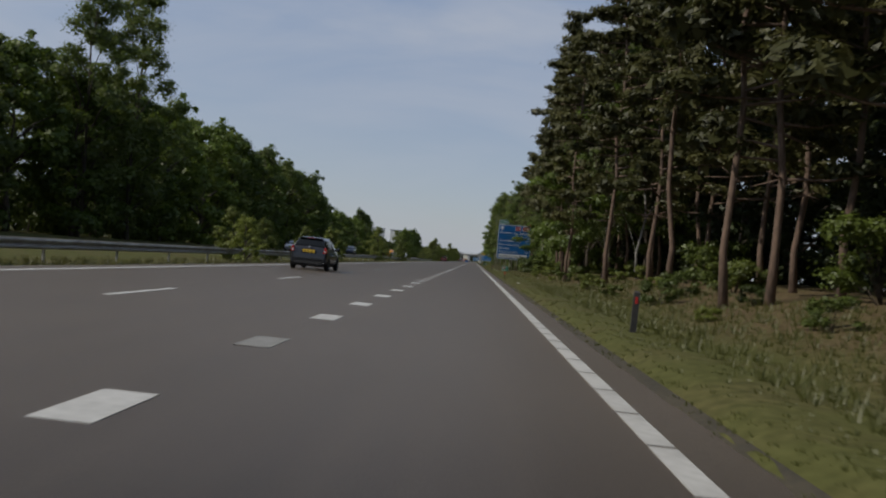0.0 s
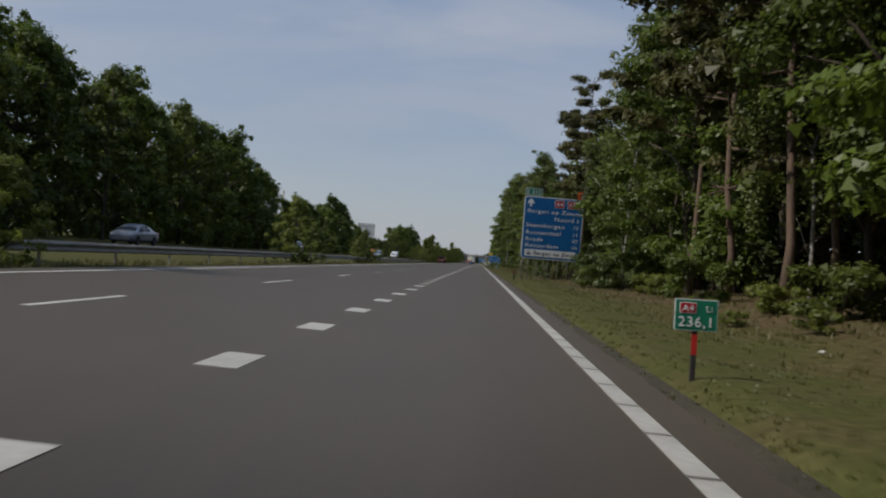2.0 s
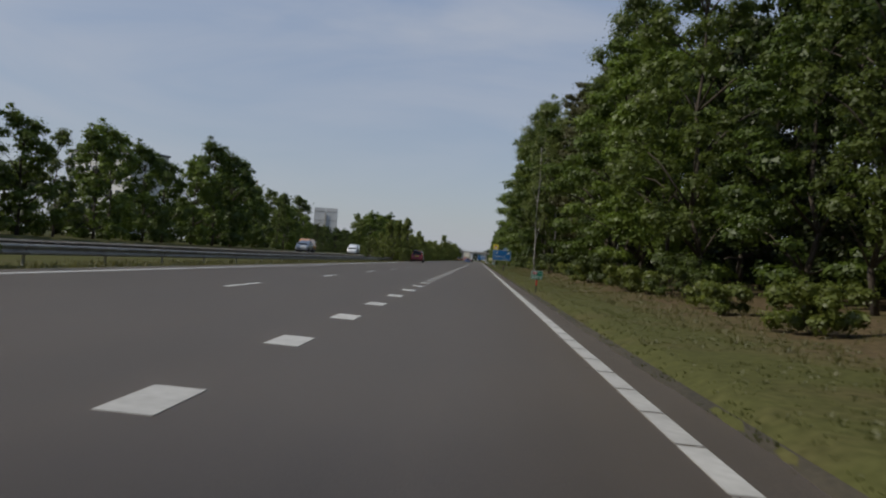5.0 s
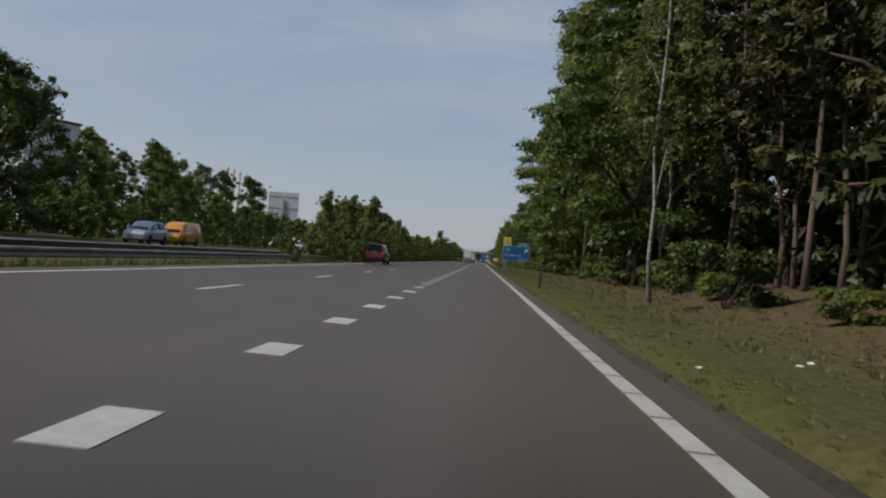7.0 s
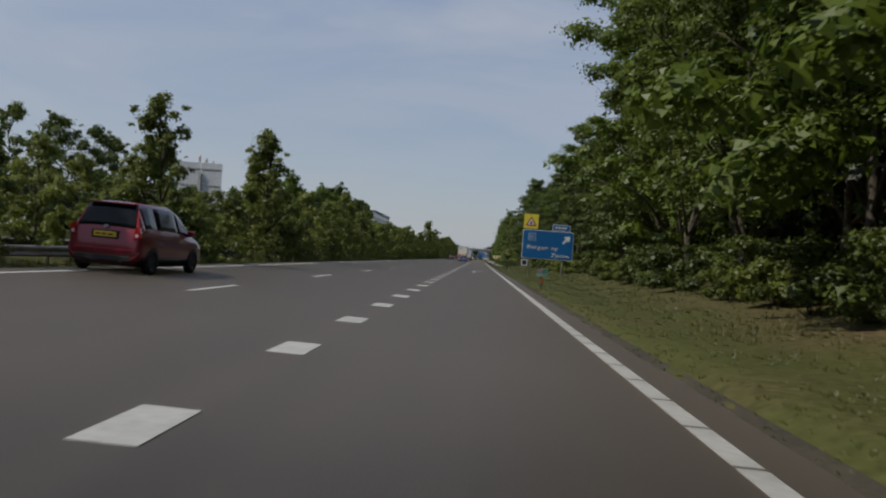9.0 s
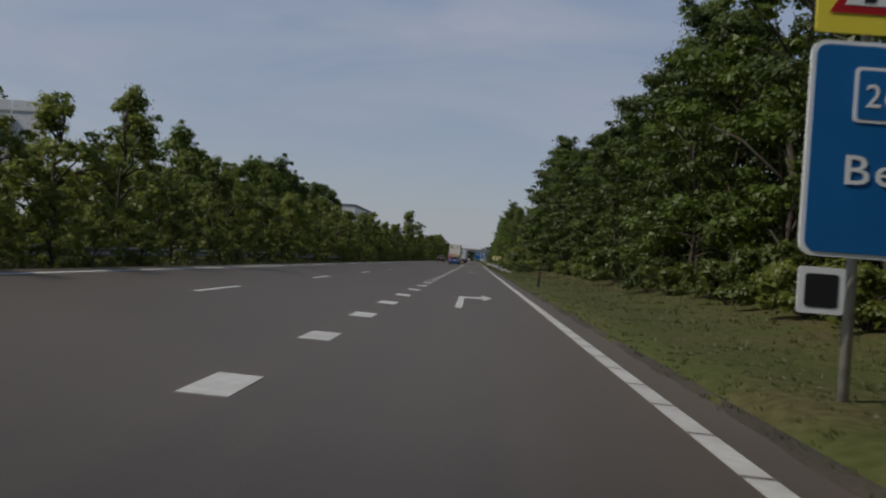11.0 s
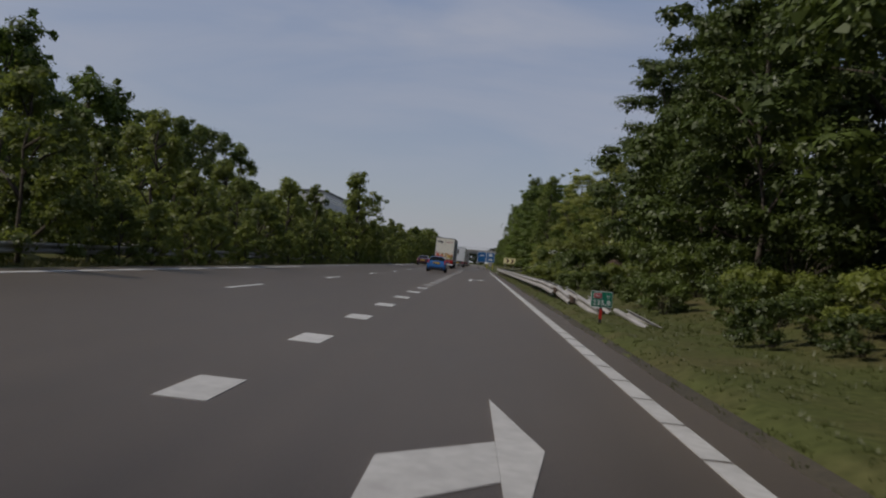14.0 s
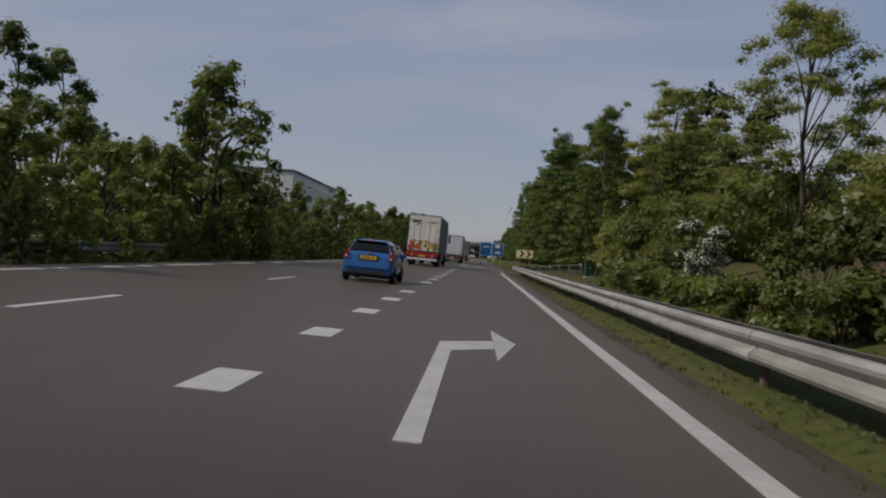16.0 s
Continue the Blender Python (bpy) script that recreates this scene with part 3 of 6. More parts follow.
ACACIAS = [
    broad_tree(41, 11.0, 3.6, 4.2, 26000, 0.066, PALE_LEAF, BARK, "airy robinia with pale yellowish crown", "robinia_tree", clumps=66, flat=0.6, r0=0.16, core=900, core_size=0.12, fuzz=0.30, lump=(0.13, 0.25), rise=1.5, limb=0.5),
    broad_tree(42, 11.0, 3.6, 4.4, 23000, 0.066, PALE_LEAF, BARK, "open robinia with visible limbs", "robinia_tree", clumps=54, flat=0.5, r0=0.15, core=800, core_size=0.12, fuzz=0.30, lump=(0.13, 0.24), rise=1.5, limb=0.5),
]
SHRUBS = [
    shrub(51, 2.4, 2.0, 3600, 0.060, SHADED_SHRUB_LEAF, "dense green roadside shrub"),
    shrub(52, 1.5, 1.5, 3000, 0.054, LIT_LEAF, "low bramble thicket on the verge"),
    shrub(53, 3.4, 2.3, 6400, 0.048, PALE_LEAF, "tall yellowish green bush"),
]
HAWTHORN = shrub(54, 3.0, 1.1, 4500, 0.06, OAK_LEAF, "hawthorn bush covered in white blossom", "hawthorn_bush", blossom=5200)
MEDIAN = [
    broad_tree(61, 7.0, 2.6, 0.1, 6600, 0.072, LIT_LEAF, BARK, "bushy young tree growing in the median", "median_tree", clumps=44, r0=0.1, core=2200, core_size=0.155, fuzz=0.26, flat=0.85),
    broad_tree(62, 5.6, 2.7, 0.0, 6400, 0.072, LIT_LEAF, BARK, "dense shrubby tree in the median", "median_tree", clumps=40, r0=0.1, core=2200, core_size=0.155, fuzz=0.26, flat=0.85),
    broad_tree(63, 8.4, 2.3, 0.5, 6600, 0.07, LIT_LEAF, BARK, "slender leafy tree in the median", "median_tree", clumps=50, r0=0.11, core=2200, core_size=0.155, fuzz=0.26, flat=0.85),
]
FAR = [
    broad_tree(71, 15.0, 4.6, 0.3, 8500, 0.13, DARK_LEAF, BARK, "tall dark roadside tree across the motorway", "far_tree", clumps=60, r0=0.2, core=3000, core_size=0.26, fuzz=0.22, lump=(0.17, 0.33), flat=0.8),
    broad_tree(72, 13.0, 4.4, 0.3, 8000, 0.13, OAK_LEAF, BARK, "broad green tree across the motorway", "far_tree", clumps=54, r0=0.2, core=3000, core_size=0.26, fuzz=0.22, lump=(0.17, 0.33), flat=0.8),
    broad_tree(73, 15.0, 3.6, 0.5, 8000, 0.12, DARK_LEAF, BARK, "slender uneven tree across the motorway", "far_tree", clumps=44, r0=0.18, core=2600, core_size=0.24, fuzz=0.24, lump=(0.15, 0.34), flat=0.9),
]
FAR_TALL = (15.0, 13.0, 15.0)


def wooded_side():
    rng = random.Random(7)
    pines, oaks, inner, birches, acacias, shrubs = [], [], [], [], [], []
    # single stems that stand out along the verge
    pines += [(5.0, 12.1, 0.95, 0), (6.0, 11.8, 1.0, 1), (5.6, 21.0, 1.0, 2), (5.2, 31.8, 1.0, 0), (4.4, 42.4, 0.95, 1), (5.3, 49.2, 0.9, 2), (5.4, 4.0, 0.95, 1),
              (6.4, 27.5, 1.0, 1), (5.9, 62.0, 1.08, 0), (6.2, 67.5, 1.1, 1), (6.5, 73.0, 1.0, 2), (5.7, 56.0, 1.1, 2), (6.0, 37.0, 1.08, 1), (7.2, 113.0, 1.0, 0), (7.8, 119.0, 0.98, 1), (8.0, 126.0, 0.92, 2), (7.4, 191.0, 0.9, 2), (6.6, 181.0, 0.85, 1), (8.6, 186.5, 0.95, 0), (9.0, 196.0, 0.95, 1), (8.4, 201.0, 0.95, 2)]
    birches += [(6.6, 42.6, 0.9, 1), (7.4, 35.5, 0.95, 0), (6.6, 87.5, 1.0, 0), (3.7, 193.4, 0.95, 2), (6.2, 203.5, 1.1, 0), (7.0, 63.0, 0.85, 1), (5.6, 207.5, 0.95, 1), (7.5, 172.0, 0.9, 0)]
    oaks += [(7.6, 45.5, 0.95, 0), (7.2, 53.0, 1.0, 0), (7.5, 58.5, 0.95, 2), (8.5, 39.0, 0.9, 0), (7.6, 246.0, 1.2, 2), (6.7, 257.5, 1.0, 2), (7.8, 239.0, 1.1, 0), (7.4, 232.0, 1.1, 0), (7.2, 225.0, 1.1, 0), (8.6, 209.5, 0.9, 3), (-31.5, 60.0, 1.25, 2), (-32.5, 53.0, 1.15, 2)]
    y = -14.0
    while y < 64:
        pines.append((rng.uniform(7.5, 10), y, rng.uniform(0.88, 1.02), rng.randrange(3)))
        inner.append((rng.uniform(11.5, 14), y + rng.uniform(-1, 1), rng.uniform(0.6, 0.85), rng.randrange(2)))
        inner.append((rng.uniform(16, 20), y + rng.uniform(-1, 1), rng.uniform(0.95, 1.15), rng.randrange(2)))
        y += rng.uniform(3.8, 4.8)
    for y in (2.0, 9.5, 16.0, 25.0, 33.0, 41.0, 52.0, 60.0, 66.0):
        inner.append((rng.uniform(9.5, 11.5), y, rng.uniform(0.3, 0.5), rng.randrange(2)))
    y = 64.0
    while y < 391:
        tall = mixed(y, [(64, 1.0), (80, 1.02), (112, 0.98), (118, 0.72), (138, 0.70), (152, 0.84), (165, 0.95), (190, 0.98), (240, 1.08), (262, 1.08), (275, 0.84), (300, 0.76), (325, 0.76), (336, 0.84), (350, 0.86), (365, 0.86), (380, 0.88), (391, 0.84)])
        reach = mixed(y, [(64, 7.4), (76, 7.4), (80, 9.6), (112, 9.6), (116, 7.4), (150, 7.0), (180, 5.9), (225, 5.6), (254, 6.0), (259, 7.8), (274, 7.8), (280, 6.8), (330, 6.6), (350, 6.6), (365, 7.2), (380, 8.4), (391, 10.4)])
        if 174 < y < 200:
            if y < 182:
                oaks.append((reach + rng.uniform(0.8, 2.4), y, rng.uniform(0.7, 0.9), 2))
            else:
                inner.append((rng.uniform(9.0, 10.5), y, rng.uniform(0.8, 0.95), rng.randrange(2)))
            pines.append((reach + rng.uniform(2.0, 4.0), y + 2.4, rng.uniform(0.85, 1.0), rng.randrange(3)))
        elif not (100 < y < 110):
            oaks.append((reach + rng.uniform(-0.8, 2.0), y, tall * rng.uniform(0.74, 1.12), rng.choice((0, 1, 1, 2)) if y < 150 else rng.choice((0, 0, 1, 2)) if y < 200 else rng.choice((0, 0, 2)) if y < 262 else rng.choice((0, 3, 3, 3))))
        inner.append((rng.uniform(10.5, 13), y + 1.5, tall * rng.uniform(0.9, 1.08), rng.randrange(2)))
        inner.append((rng.uniform(15, 18), y, tall * rng.uniform(1.0, 1.15), rng.randrange(2)))
        y += rng.uniform(4.4, 5.8)
    pines += [(10.5, 84.0, 0.75, 1), (9.5, 114.0, 0.8, 2), (10.0, 176.0, 0.85, 0)]
    acacias += [(10.6, 412.0, 0.92, 0), (9.6, 430.0, 1.08, 1), (14.0, 440.0, 1.0, 0)]
    for k in range(20):
        shrubs.append((rng.uniform(4.9, 6.2), 204.0 + 3.0 * k, rng.uniform(0.4, 0.75), 0))
    shrubs += [(5.3, 88.5, 0.85, 0), (4.9, 85.5, 0.8, 1), (6.2, 92.0, 0.9, 1), (7.0, 95.0, 0.9, 0), (7.8, 98.5, 0.9, 1), (6.6, 89.0, 0.8, 0), (8.6, 102.0, 0.9, 0)]
    oaks += [(9.6, 428.0, 0.62, 1), (12.0, 436.0, 0.68, 1), (9.2, 443.0, 0.7, 1), (13.5, 447.0, 0.7, 0), (8.0, 473.0, 0.9, 0), (7.4, 481.0, 0.95, 2), (9.0, 489.0, 0.95, 0), (7.8, 498.0, 0.9, 1)]
    oaks += [(8.4, 84.5, 0.92, 0), (8.9, 91.0, 0.95, 2), (9.4, 96.5, 0.85, 1)]
    # thicket beside the exit
    for y in (383.0, 386.0, 388.5, 391.5, 394.0, 397.0, 400.0, 402.5):
        shrubs.append((rng.uniform(2.9, 3.9), y, rng.uniform(0.5, 0.75), 1))
        shrubs.append((rng.uniform(4.3, 5.4), y + 0.6, rng.uniform(0.25, 0.35) if y > 395 else rng.uniform(0.6, 0.85), rng.choice((0, 1))))
        shrubs.append((rng.uniform(6.4, 7.6), y + 1, rng.uniform(0.6, 0.8), rng.choice((0, 2))))
    for k in range(22):
        shrubs.append((rng.uniform(2.6, 3.6) if k % 2 else rng.uniform(4.2, 6.0), 406.0 + 1.7 * k, rng.uniform(0.45, 0.75), 1))
        shrubs.append((rng.uniform(3.0, 4.6), 346.0 + 1.7 * k, rng.uniform(0.26, 0.42), 0))
    for k in range(9):
        shrubs.append((rng.uniform(6.2, 8.0), 356.0 + 3.4 * k, rng.uniform(0.7, 1.0), 0))
    y = 393.0
    while y < 560:
        if y > 408:
            shrubs.append((rng.uniform(4.6, 6.0), y, rng.uniform(0.8, 1.1), rng.choice((0, 2, 2))))
        shrubs.append((rng.uniform(7.4, 9.0), y + 2, rng.uniform(0.95, 1.35), 2))
        if y < 440:
            shrubs.append((rng.uniform(10.5, 12.5), y + 2, rng.uniform(1.25, 1.6), 2))
            shrubs.append((rng.uniform(14, 17), y, rng.uniform(1.3, 1.7), 2))
        else:
            oaks.append((rng.uniform(11, 15), y + 2, rng.uniform(0.78, 0.95), rng.choice((0, 1))))
        if y > 436:
            oaks.append((rng.uniform(7, 9), y + 1, rng.uniform(0.72, 0.95), rng.choice((0, 1, 2))))
            inner.append((rng.uniform(16, 20), y + 1, rng.uniform(0.85, 1.0), rng.randrange(2)))
        y += rng.uniform(4, 5.5) if y < 440 else rng.uniform(6, 8)
    # undergrowth along the foot of the wood
    y = 58.0
    while y < 380:
        if rng.random() < (1.0 if y > 230 else 0.55 if 172 < y < 202 else 0.75):
            shrubs.append((rng.uniform(4.6, 6.0), y, rng.uniform(0.45, 0.85), rng.choice((0, 1, 1))))
        y += rng.uniform(2.3, 3.4)
    for y in (3.5, 9.0, 17.0, 24.5, 34.0, 41.0, 47.5, 54.0):
        shrubs.append((rng.uniform(6.5, 9.0), y, rng.uniform(0.5, 0.8), rng.choice((0, 1))))
    y = -1.0
    while y < 62:
        shrubs.append((rng.uniform(3.6, 6.4), y, rng.uniform(0.2, 0.4), rng.choice((0, 1, 1))))
        y += rng.uniform(2.0, 4.0)
    plant(PINES, pines, "pines on the wooded verge")
    plant(OAKS, oaks, "trees on the wooded verge")
    plant(INNER, inner, "trees inside the wood")
    plant(BIRCHES, birches, "birches on the wooded verge")
    plant(ACACIAS, acacias, "robinias by the exit")
    plant(SHRUBS, shrubs, "undergrowth on the wooded verge")
    HAWTHORN.matrix_basis = set_down(HAWTHORN, 5.1, 405.0, 0.4, 0.78)


def median_side():
    rng = random.Random(9)
    spots = [(-13.4, 33.0, 0.42, 1), (-15.5, 37.5, 0.42, 0), (-15.6, 45.0, 0.46, 1), (-13.6, 49.0, 0.36, 0), (-14.0, 62.0, 0.5, 1), (-14.2, 97.0, 0.62, 0), (-14.0, 100.5, 0.5, 1),
             (-14.2, 126.0, 0.45, 1), (-14.2, 131.0, 0.5, 0), (-14.0, 136.0, 0.45, 1), (-14.4, 222.0, 0.25, 1),
             (-14.4, 234.8, 0.70, 2), (-14.5, 248.2, 0.78, 2), (-14.8, 265.0, 0.92, 2), (-15.2, 267.5, 0.85, 2), (-14.6, 417.0, 1.28, 0), (-13.9, 413.0, 0.85, 2)]
    y = 232.0
    while y < 560:
        tall = mixed(y, [(232, 0.5), (246, 0.58), (262, 0.62), (285, 0.72), (315, 0.76), (340, 0.74), (376, 0.72), (396, 0.78), (411, 0.78), (425, 0.62), (435, 0.60), (453, 0.76), (520, 1.15), (560, 1.2)])
        spots.append((rng.uniform(-15.4, -14.3), y, tall * rng.uniform(0.8, 1.05), rng.choice((0, 1, 1, 0, 2)) if y > 290 else rng.choice((0, 1))))
        spots.append((rng.uniform(-17.4, -16.4), y + 1.9, tall * rng.uniform(0.85, 1.08), rng.choice((0, 1))))
        y += rng.uniform(4.4, 5.6) * (1.0 if y < 440 else 1.7)
    y = 238.0
    while y < 480:
        if rng.random() < (0.85 if y < 300 or y > 372 else 0.55):
            spots.append((rng.uniform(-13.5, -12.9), y, rng.uniform(0.24, 0.42), 1))
        y += rng.uniform(2.2, 3.4)
    plant(MEDIAN, spots, "greenery in the median")


def far_side():
    rng = random.Random(5)
    spots = []
    y = -20.0
    while y < 560:
        h = mixed(y, [(-20, 15), (66, 14.4), (107, 15.2), (140, 14.8), (152, 13.2), (157, 11.2), (168, 12.0), (174, 8.5), (188, 10.4), (204, 8.6), (210, 12.0), (222, 12.2), (229, 8.0), (262, 7.4), (268, 5.4), (330, 5.6),
                      (336, 11.6), (345, 12.2), (364, 10.6), (385, 14), (394, 14.8), (405, 13.2), (417, 13.2), (436, 15.6), (443, 9), (470, 7.5), (560, 8)])
        k = rng.choice((0, 1, 1, 2))
        spots.append((-34.0 + rng.uniform(-1.8, 1.2), y, 0.95 * h / FAR_TALL[k] * rng.uniform(0.93, 1.04), k))
        if 255 < y < 345:
            spots.append((-52.0 + rng.uniform(-2.0, 2.0), y, 13.6 / 15.0 * rng.uniform(0.85, 1.05), rng.choice((0, 2))))
        if y < 170:
            spots.append((-39.0 + rng.uniform(-1.0, 1.0), y + 3.0, h / 15.0 * rng.uniform(0.9, 1.05), 0))
        y += rng.uniform(5.0, 6.6) * (1.0 if y < 445 else 1.6)
    y = 566.0
    while y < 1000:
        spots.append((rng.uniform(8, 11), y, rng.uniform(0.65, 0.85), rng.randrange(2)))
        spots.append((rng.uniform(-17, -15.0), y, rng.uniform(0.45, 0.6), rng.randrange(2)))
        y += rng.uniform(15, 21)
    plant(FAR, spots, "trees across the motorway")


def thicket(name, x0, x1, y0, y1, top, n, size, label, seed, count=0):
    """Deep growth added to close the view behind the trees, one joined sheet of shade-dark leaves."""
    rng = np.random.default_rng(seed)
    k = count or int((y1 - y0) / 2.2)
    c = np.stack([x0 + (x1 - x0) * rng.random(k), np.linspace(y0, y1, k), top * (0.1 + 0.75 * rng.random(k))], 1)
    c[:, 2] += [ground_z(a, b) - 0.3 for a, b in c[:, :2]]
    tagged(leaf_part(name, leaf_data(c, 1.6 + 1.6 * rng.random(k), n, size, seed, shell=0.2), SHADE_LEAF, None), label, "undergrowth", kind="stuff")


wooded_side()
thicket("woodland_thicket", 20, 25, -30, 450, 8.0, 60000, 0.42, "dense growth deep inside the wood, leaves in shade tone", 81)
thicket("woodland_thicket", 15.5, 19, 372, 452, 4.5, 14000, 0.34, "dense growth behind the exit shrubs, leaves in shade tone", 83)
thicket("woodland_thicket", 13.5, 16.5, 100, 380, 2.6, 30000, 0.3, "low growth inside the wood, leaves in shade tone", 85)
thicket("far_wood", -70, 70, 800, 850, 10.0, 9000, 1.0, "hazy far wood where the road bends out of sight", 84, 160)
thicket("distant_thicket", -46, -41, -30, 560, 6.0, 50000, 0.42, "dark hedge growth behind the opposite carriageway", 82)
median_side()
far_side()

# ---- crash barriers, posts and signs ----
BLUE = noisy("sign_blue", (0.004, 0.092, 0.27), (0.008, 0.125, 0.34), 1.2, 0.42, big=0.3)
SIGN_WHITE = noisy("sign_white", (0.62, 0.64, 0.64), (0.78, 0.79, 0.78), 2, 0.42)
SIGN_RED = plain("sign_red", (0.36, 0.012, 0.02), 0.42)
SIGN_GREEN = noisy("sign_green", (0.004, 0.13, 0.075), (0.01, 0.19, 0.11), 2, 0.42)
SIGN_YELLOW = plain("sign_yellow", (0.74, 0.62, 0.06), 0.42)
CHEVRON_YELLOW = plain("chevron_yellow", (0.86, 0.78, 0.42), 0.42)
CHEVRON_DARK = plain("chevron_dark", (0.07, 0.012, 0.014), 0.5)
SIGN_BLACK = plain("sign_black", (0.012, 0.012, 0.014), 0.5)
ORANGE = plain("sign_orange", (0.75, 0.10, 0.012), 0.5)
SIGN_BACK = noisy("sign_back", (0.42, 0.43, 0.44), (0.62, 0.63, 0.64), 3, 0.5, 0.3)
POST_DARK = noisy("post_dark", (0.012, 0.012, 0.013), (0.05, 0.045, 0.04), 9, 0.6)
POST_RED = plain("post_red", (0.42, 0.02, 0.015), 0.4)

W_BEAM = [(0.0, -0.155), (0.055, -0.15), (0.08, -0.11), (0.075, -0.07), (0.02, -0.03), (0.0, 0.0), (0.02, 0.03), (0.075, 0.07), (0.08, 0.11), (0.055, 0.15), (0.0, 0.155)]


def beam_data(length, side):
    """One steel barrier beam along +y, its waves towards -x for side -1."""
    n = len(W_BEAM)
    outer = [(side * u, v) for u, v in W_BEAM]
    inner = [(side * (u - 0.012), v) for u, v in W_BEAM]
    verts = [(u, y, v) for y in (0, length) for u, v in outer + inner]
    m = 2 * n
    faces = []
    for i in range(n - 1):
        faces += [(i, i + 1, m + i + 1, m + i), (n + i, m + n + i, m + n + i + 1, n + i + 1)]
    for k in (0, m):
        faces.append(tuple(range(k, k + n)) + tuple(range(k + 2 * n - 1, k + n - 1, -1)))
    return verts, faces


def barrier(name, x, y0, y1, side, top, label, step=4.0, double=False, drop=0.0):
    """Steel barrier: overlapping beams, posts, spacer blocks and a rail on the back."""
    thing = empty(name, pose(x, 0, 0), label, "crash barrier")
    beam0 = post0 = block0 = back0 = None
    k, y = 0, y0
    while y < y1:
        f = max(0.0, 1 - (y - y0) / 14.0) if drop else 0.0
        f1 = max(0.0, 1 - (y + step - y0) / 14.0) if drop else 0.0
        z, z1 = mixed(y, top) - 0.155 - drop * f, mixed(y + step, top) - 0.155 - drop * f1
        tilt = Matrix.Rotation(math.atan2(z1 - z, step), 4, "X")
        sway = Matrix.Rotation(0.006 if k % 2 else -0.004, 4, "Z")
        shift = 0.9 * f * f
        if beam0 is None:
            beam0 = mesh_part("beam", *beam_data(step + 0.05, side), GALV, thing)
            post0 = part("post", box((-0.03 - side * 0.14, -0.05, -0.9), (0.03 - side * 0.14, 0.05, 0.06), 0.008), RUSTY if drop else GALV, thing)
            block0 = part("spacer", box((-0.055 - side * 0.055, -0.12, -0.10), (0.045 - side * 0.055, 0.12, 0.10), 0.01), RUSTY, thing)
            back0 = mesh_part("rear_beam", *beam_data(step + 0.05, -side), GALV, thing)
            made = (beam0, post0, block0, back0)
        else:
            made = tuple(new(o.name.split(".")[0], o.data) for o in (beam0, post0, block0, back0))
            for o in made:
                o.parent = thing
        at = Matrix.Translation((shift, y, z))
        made[0].matrix_basis = at @ tilt @ sway
        made[1].matrix_basis = Matrix.Translation((shift, y + 0.1, z))
        made[2].matrix_basis = Matrix.Translation((shift, y + 0.1, z))
        made[3].matrix_basis = Matrix.Translation((shift - side * (0.30 if double else 0.24), y, z)) @ tilt @ sway
        y += step
        k += 1
    return thing


exit_rail = barrier("crash_barrier", 0.98, 351.5, 446.0, -1, [(0, 0.71), (500, 0.71)], "weathered galvanised barrier with rusty wooden spacers", 4.0, drop=0.5)
bend_beam = bend_post = None
for k in range(6):
    a0, a1 = radians(16.6 * k), radians(16.6 * (k + 1))
    p0, p1 = (Vector((BEND[0] - 14.12 * math.cos(a), BEND[1] + 14.12 * math.sin(a), 0.555)) for a in (a0, a1))
    if bend_beam is None:
        bend_beam = mesh_part("beam", *beam_data(4.12, -1), GALV, exit_rail)
        bend_post = part("post", box((0.09, -0.05, -0.9), (0.15, 0.05, 0.06), 0.008), GALV, exit_rail)
        pair = (bend_beam, bend_post)
    else:
        pair = (new("beam", bend_beam.data), new("post", bend_post.data))
    for o in pair:
        o.parent = exit_rail
        o.matrix_basis = Matrix.Translation(p0 - Vector((0.98, 0, 0))) @ Matrix.Rotation(-(a0 + a1) / 2, 4, "Z")
barrier("crash_barrier", -14.25, -40.0, 470.0, 1, [(0, 0.86), (112, 0.86), (168, 0.66), (228, 0.66), (300, 0.76), (470, 0.78)], "grey steel barrier in the grassy median", 5.0, double=True)


def reflector_post(y, x=0.86):
    z = ground_z(x, y)
    ob = empty("reflector_post", pose(x, y, z, 0, 2.0, 0), "dark roadside marker post with red reflector", "marker post", "marker posts along the verge")
    outline = [(-0.055, -0.03), (0.055, -0.03), (0.06, 0.0), (0.035, 0.05), (-0.035, 0.05), (-0.06, 0.0)]
    v, f = prism(outline, -0.3, 0.72)
    v = [(a, b, c + (0.03 if c > 0.5 and b > 0.02 else 0)) for a, b, c in v]
    mesh_part("shaft", v, f, POST_DARK, ob)
    part("reflector", box((-0.022, -0.036, 0.52), (0.022, -0.028, 0.64), 0.003), POST_RED, ob, "red reflector")


for x, y in ((1.5, 5.9), (0.97, 98.45), (1.15, 205.8), (1.2, 302.8)):
    reflector_post(y, x)


def panel(name, w, h, material, parent, z, x=0.0, thick=0.03, radius=0.0, y=0.0):
    """A sign plate facing -y, centred on x, its foot at z."""
    r = radius or min(w, h) * 0.05
    pts = []
    for cx, cz, a0 in ((w / 2 - r, r, -90), (w / 2 - r, h - r, 0), (-w / 2 + r, h - r, 90), (-w / 2 + r, r, 180)):
        for k in range(5):
            a = radians(a0 + 22.5 * k)
            pts.append((x + cx + r * math.cos(a), z + cz + r * math.sin(a)))
    n = len(pts)
    verts = [(a, y, b) for a, b in pts] + [(a, y + thick, b) for a, b in pts]
    faces = [tuple(range(n)), tuple(range(2 * n - 1, n - 1, -1))] + [(i, n + i, n + (i + 1) % n, (i + 1) % n) for i in range(n)]
    return mesh_part(name, verts, faces, material, parent)


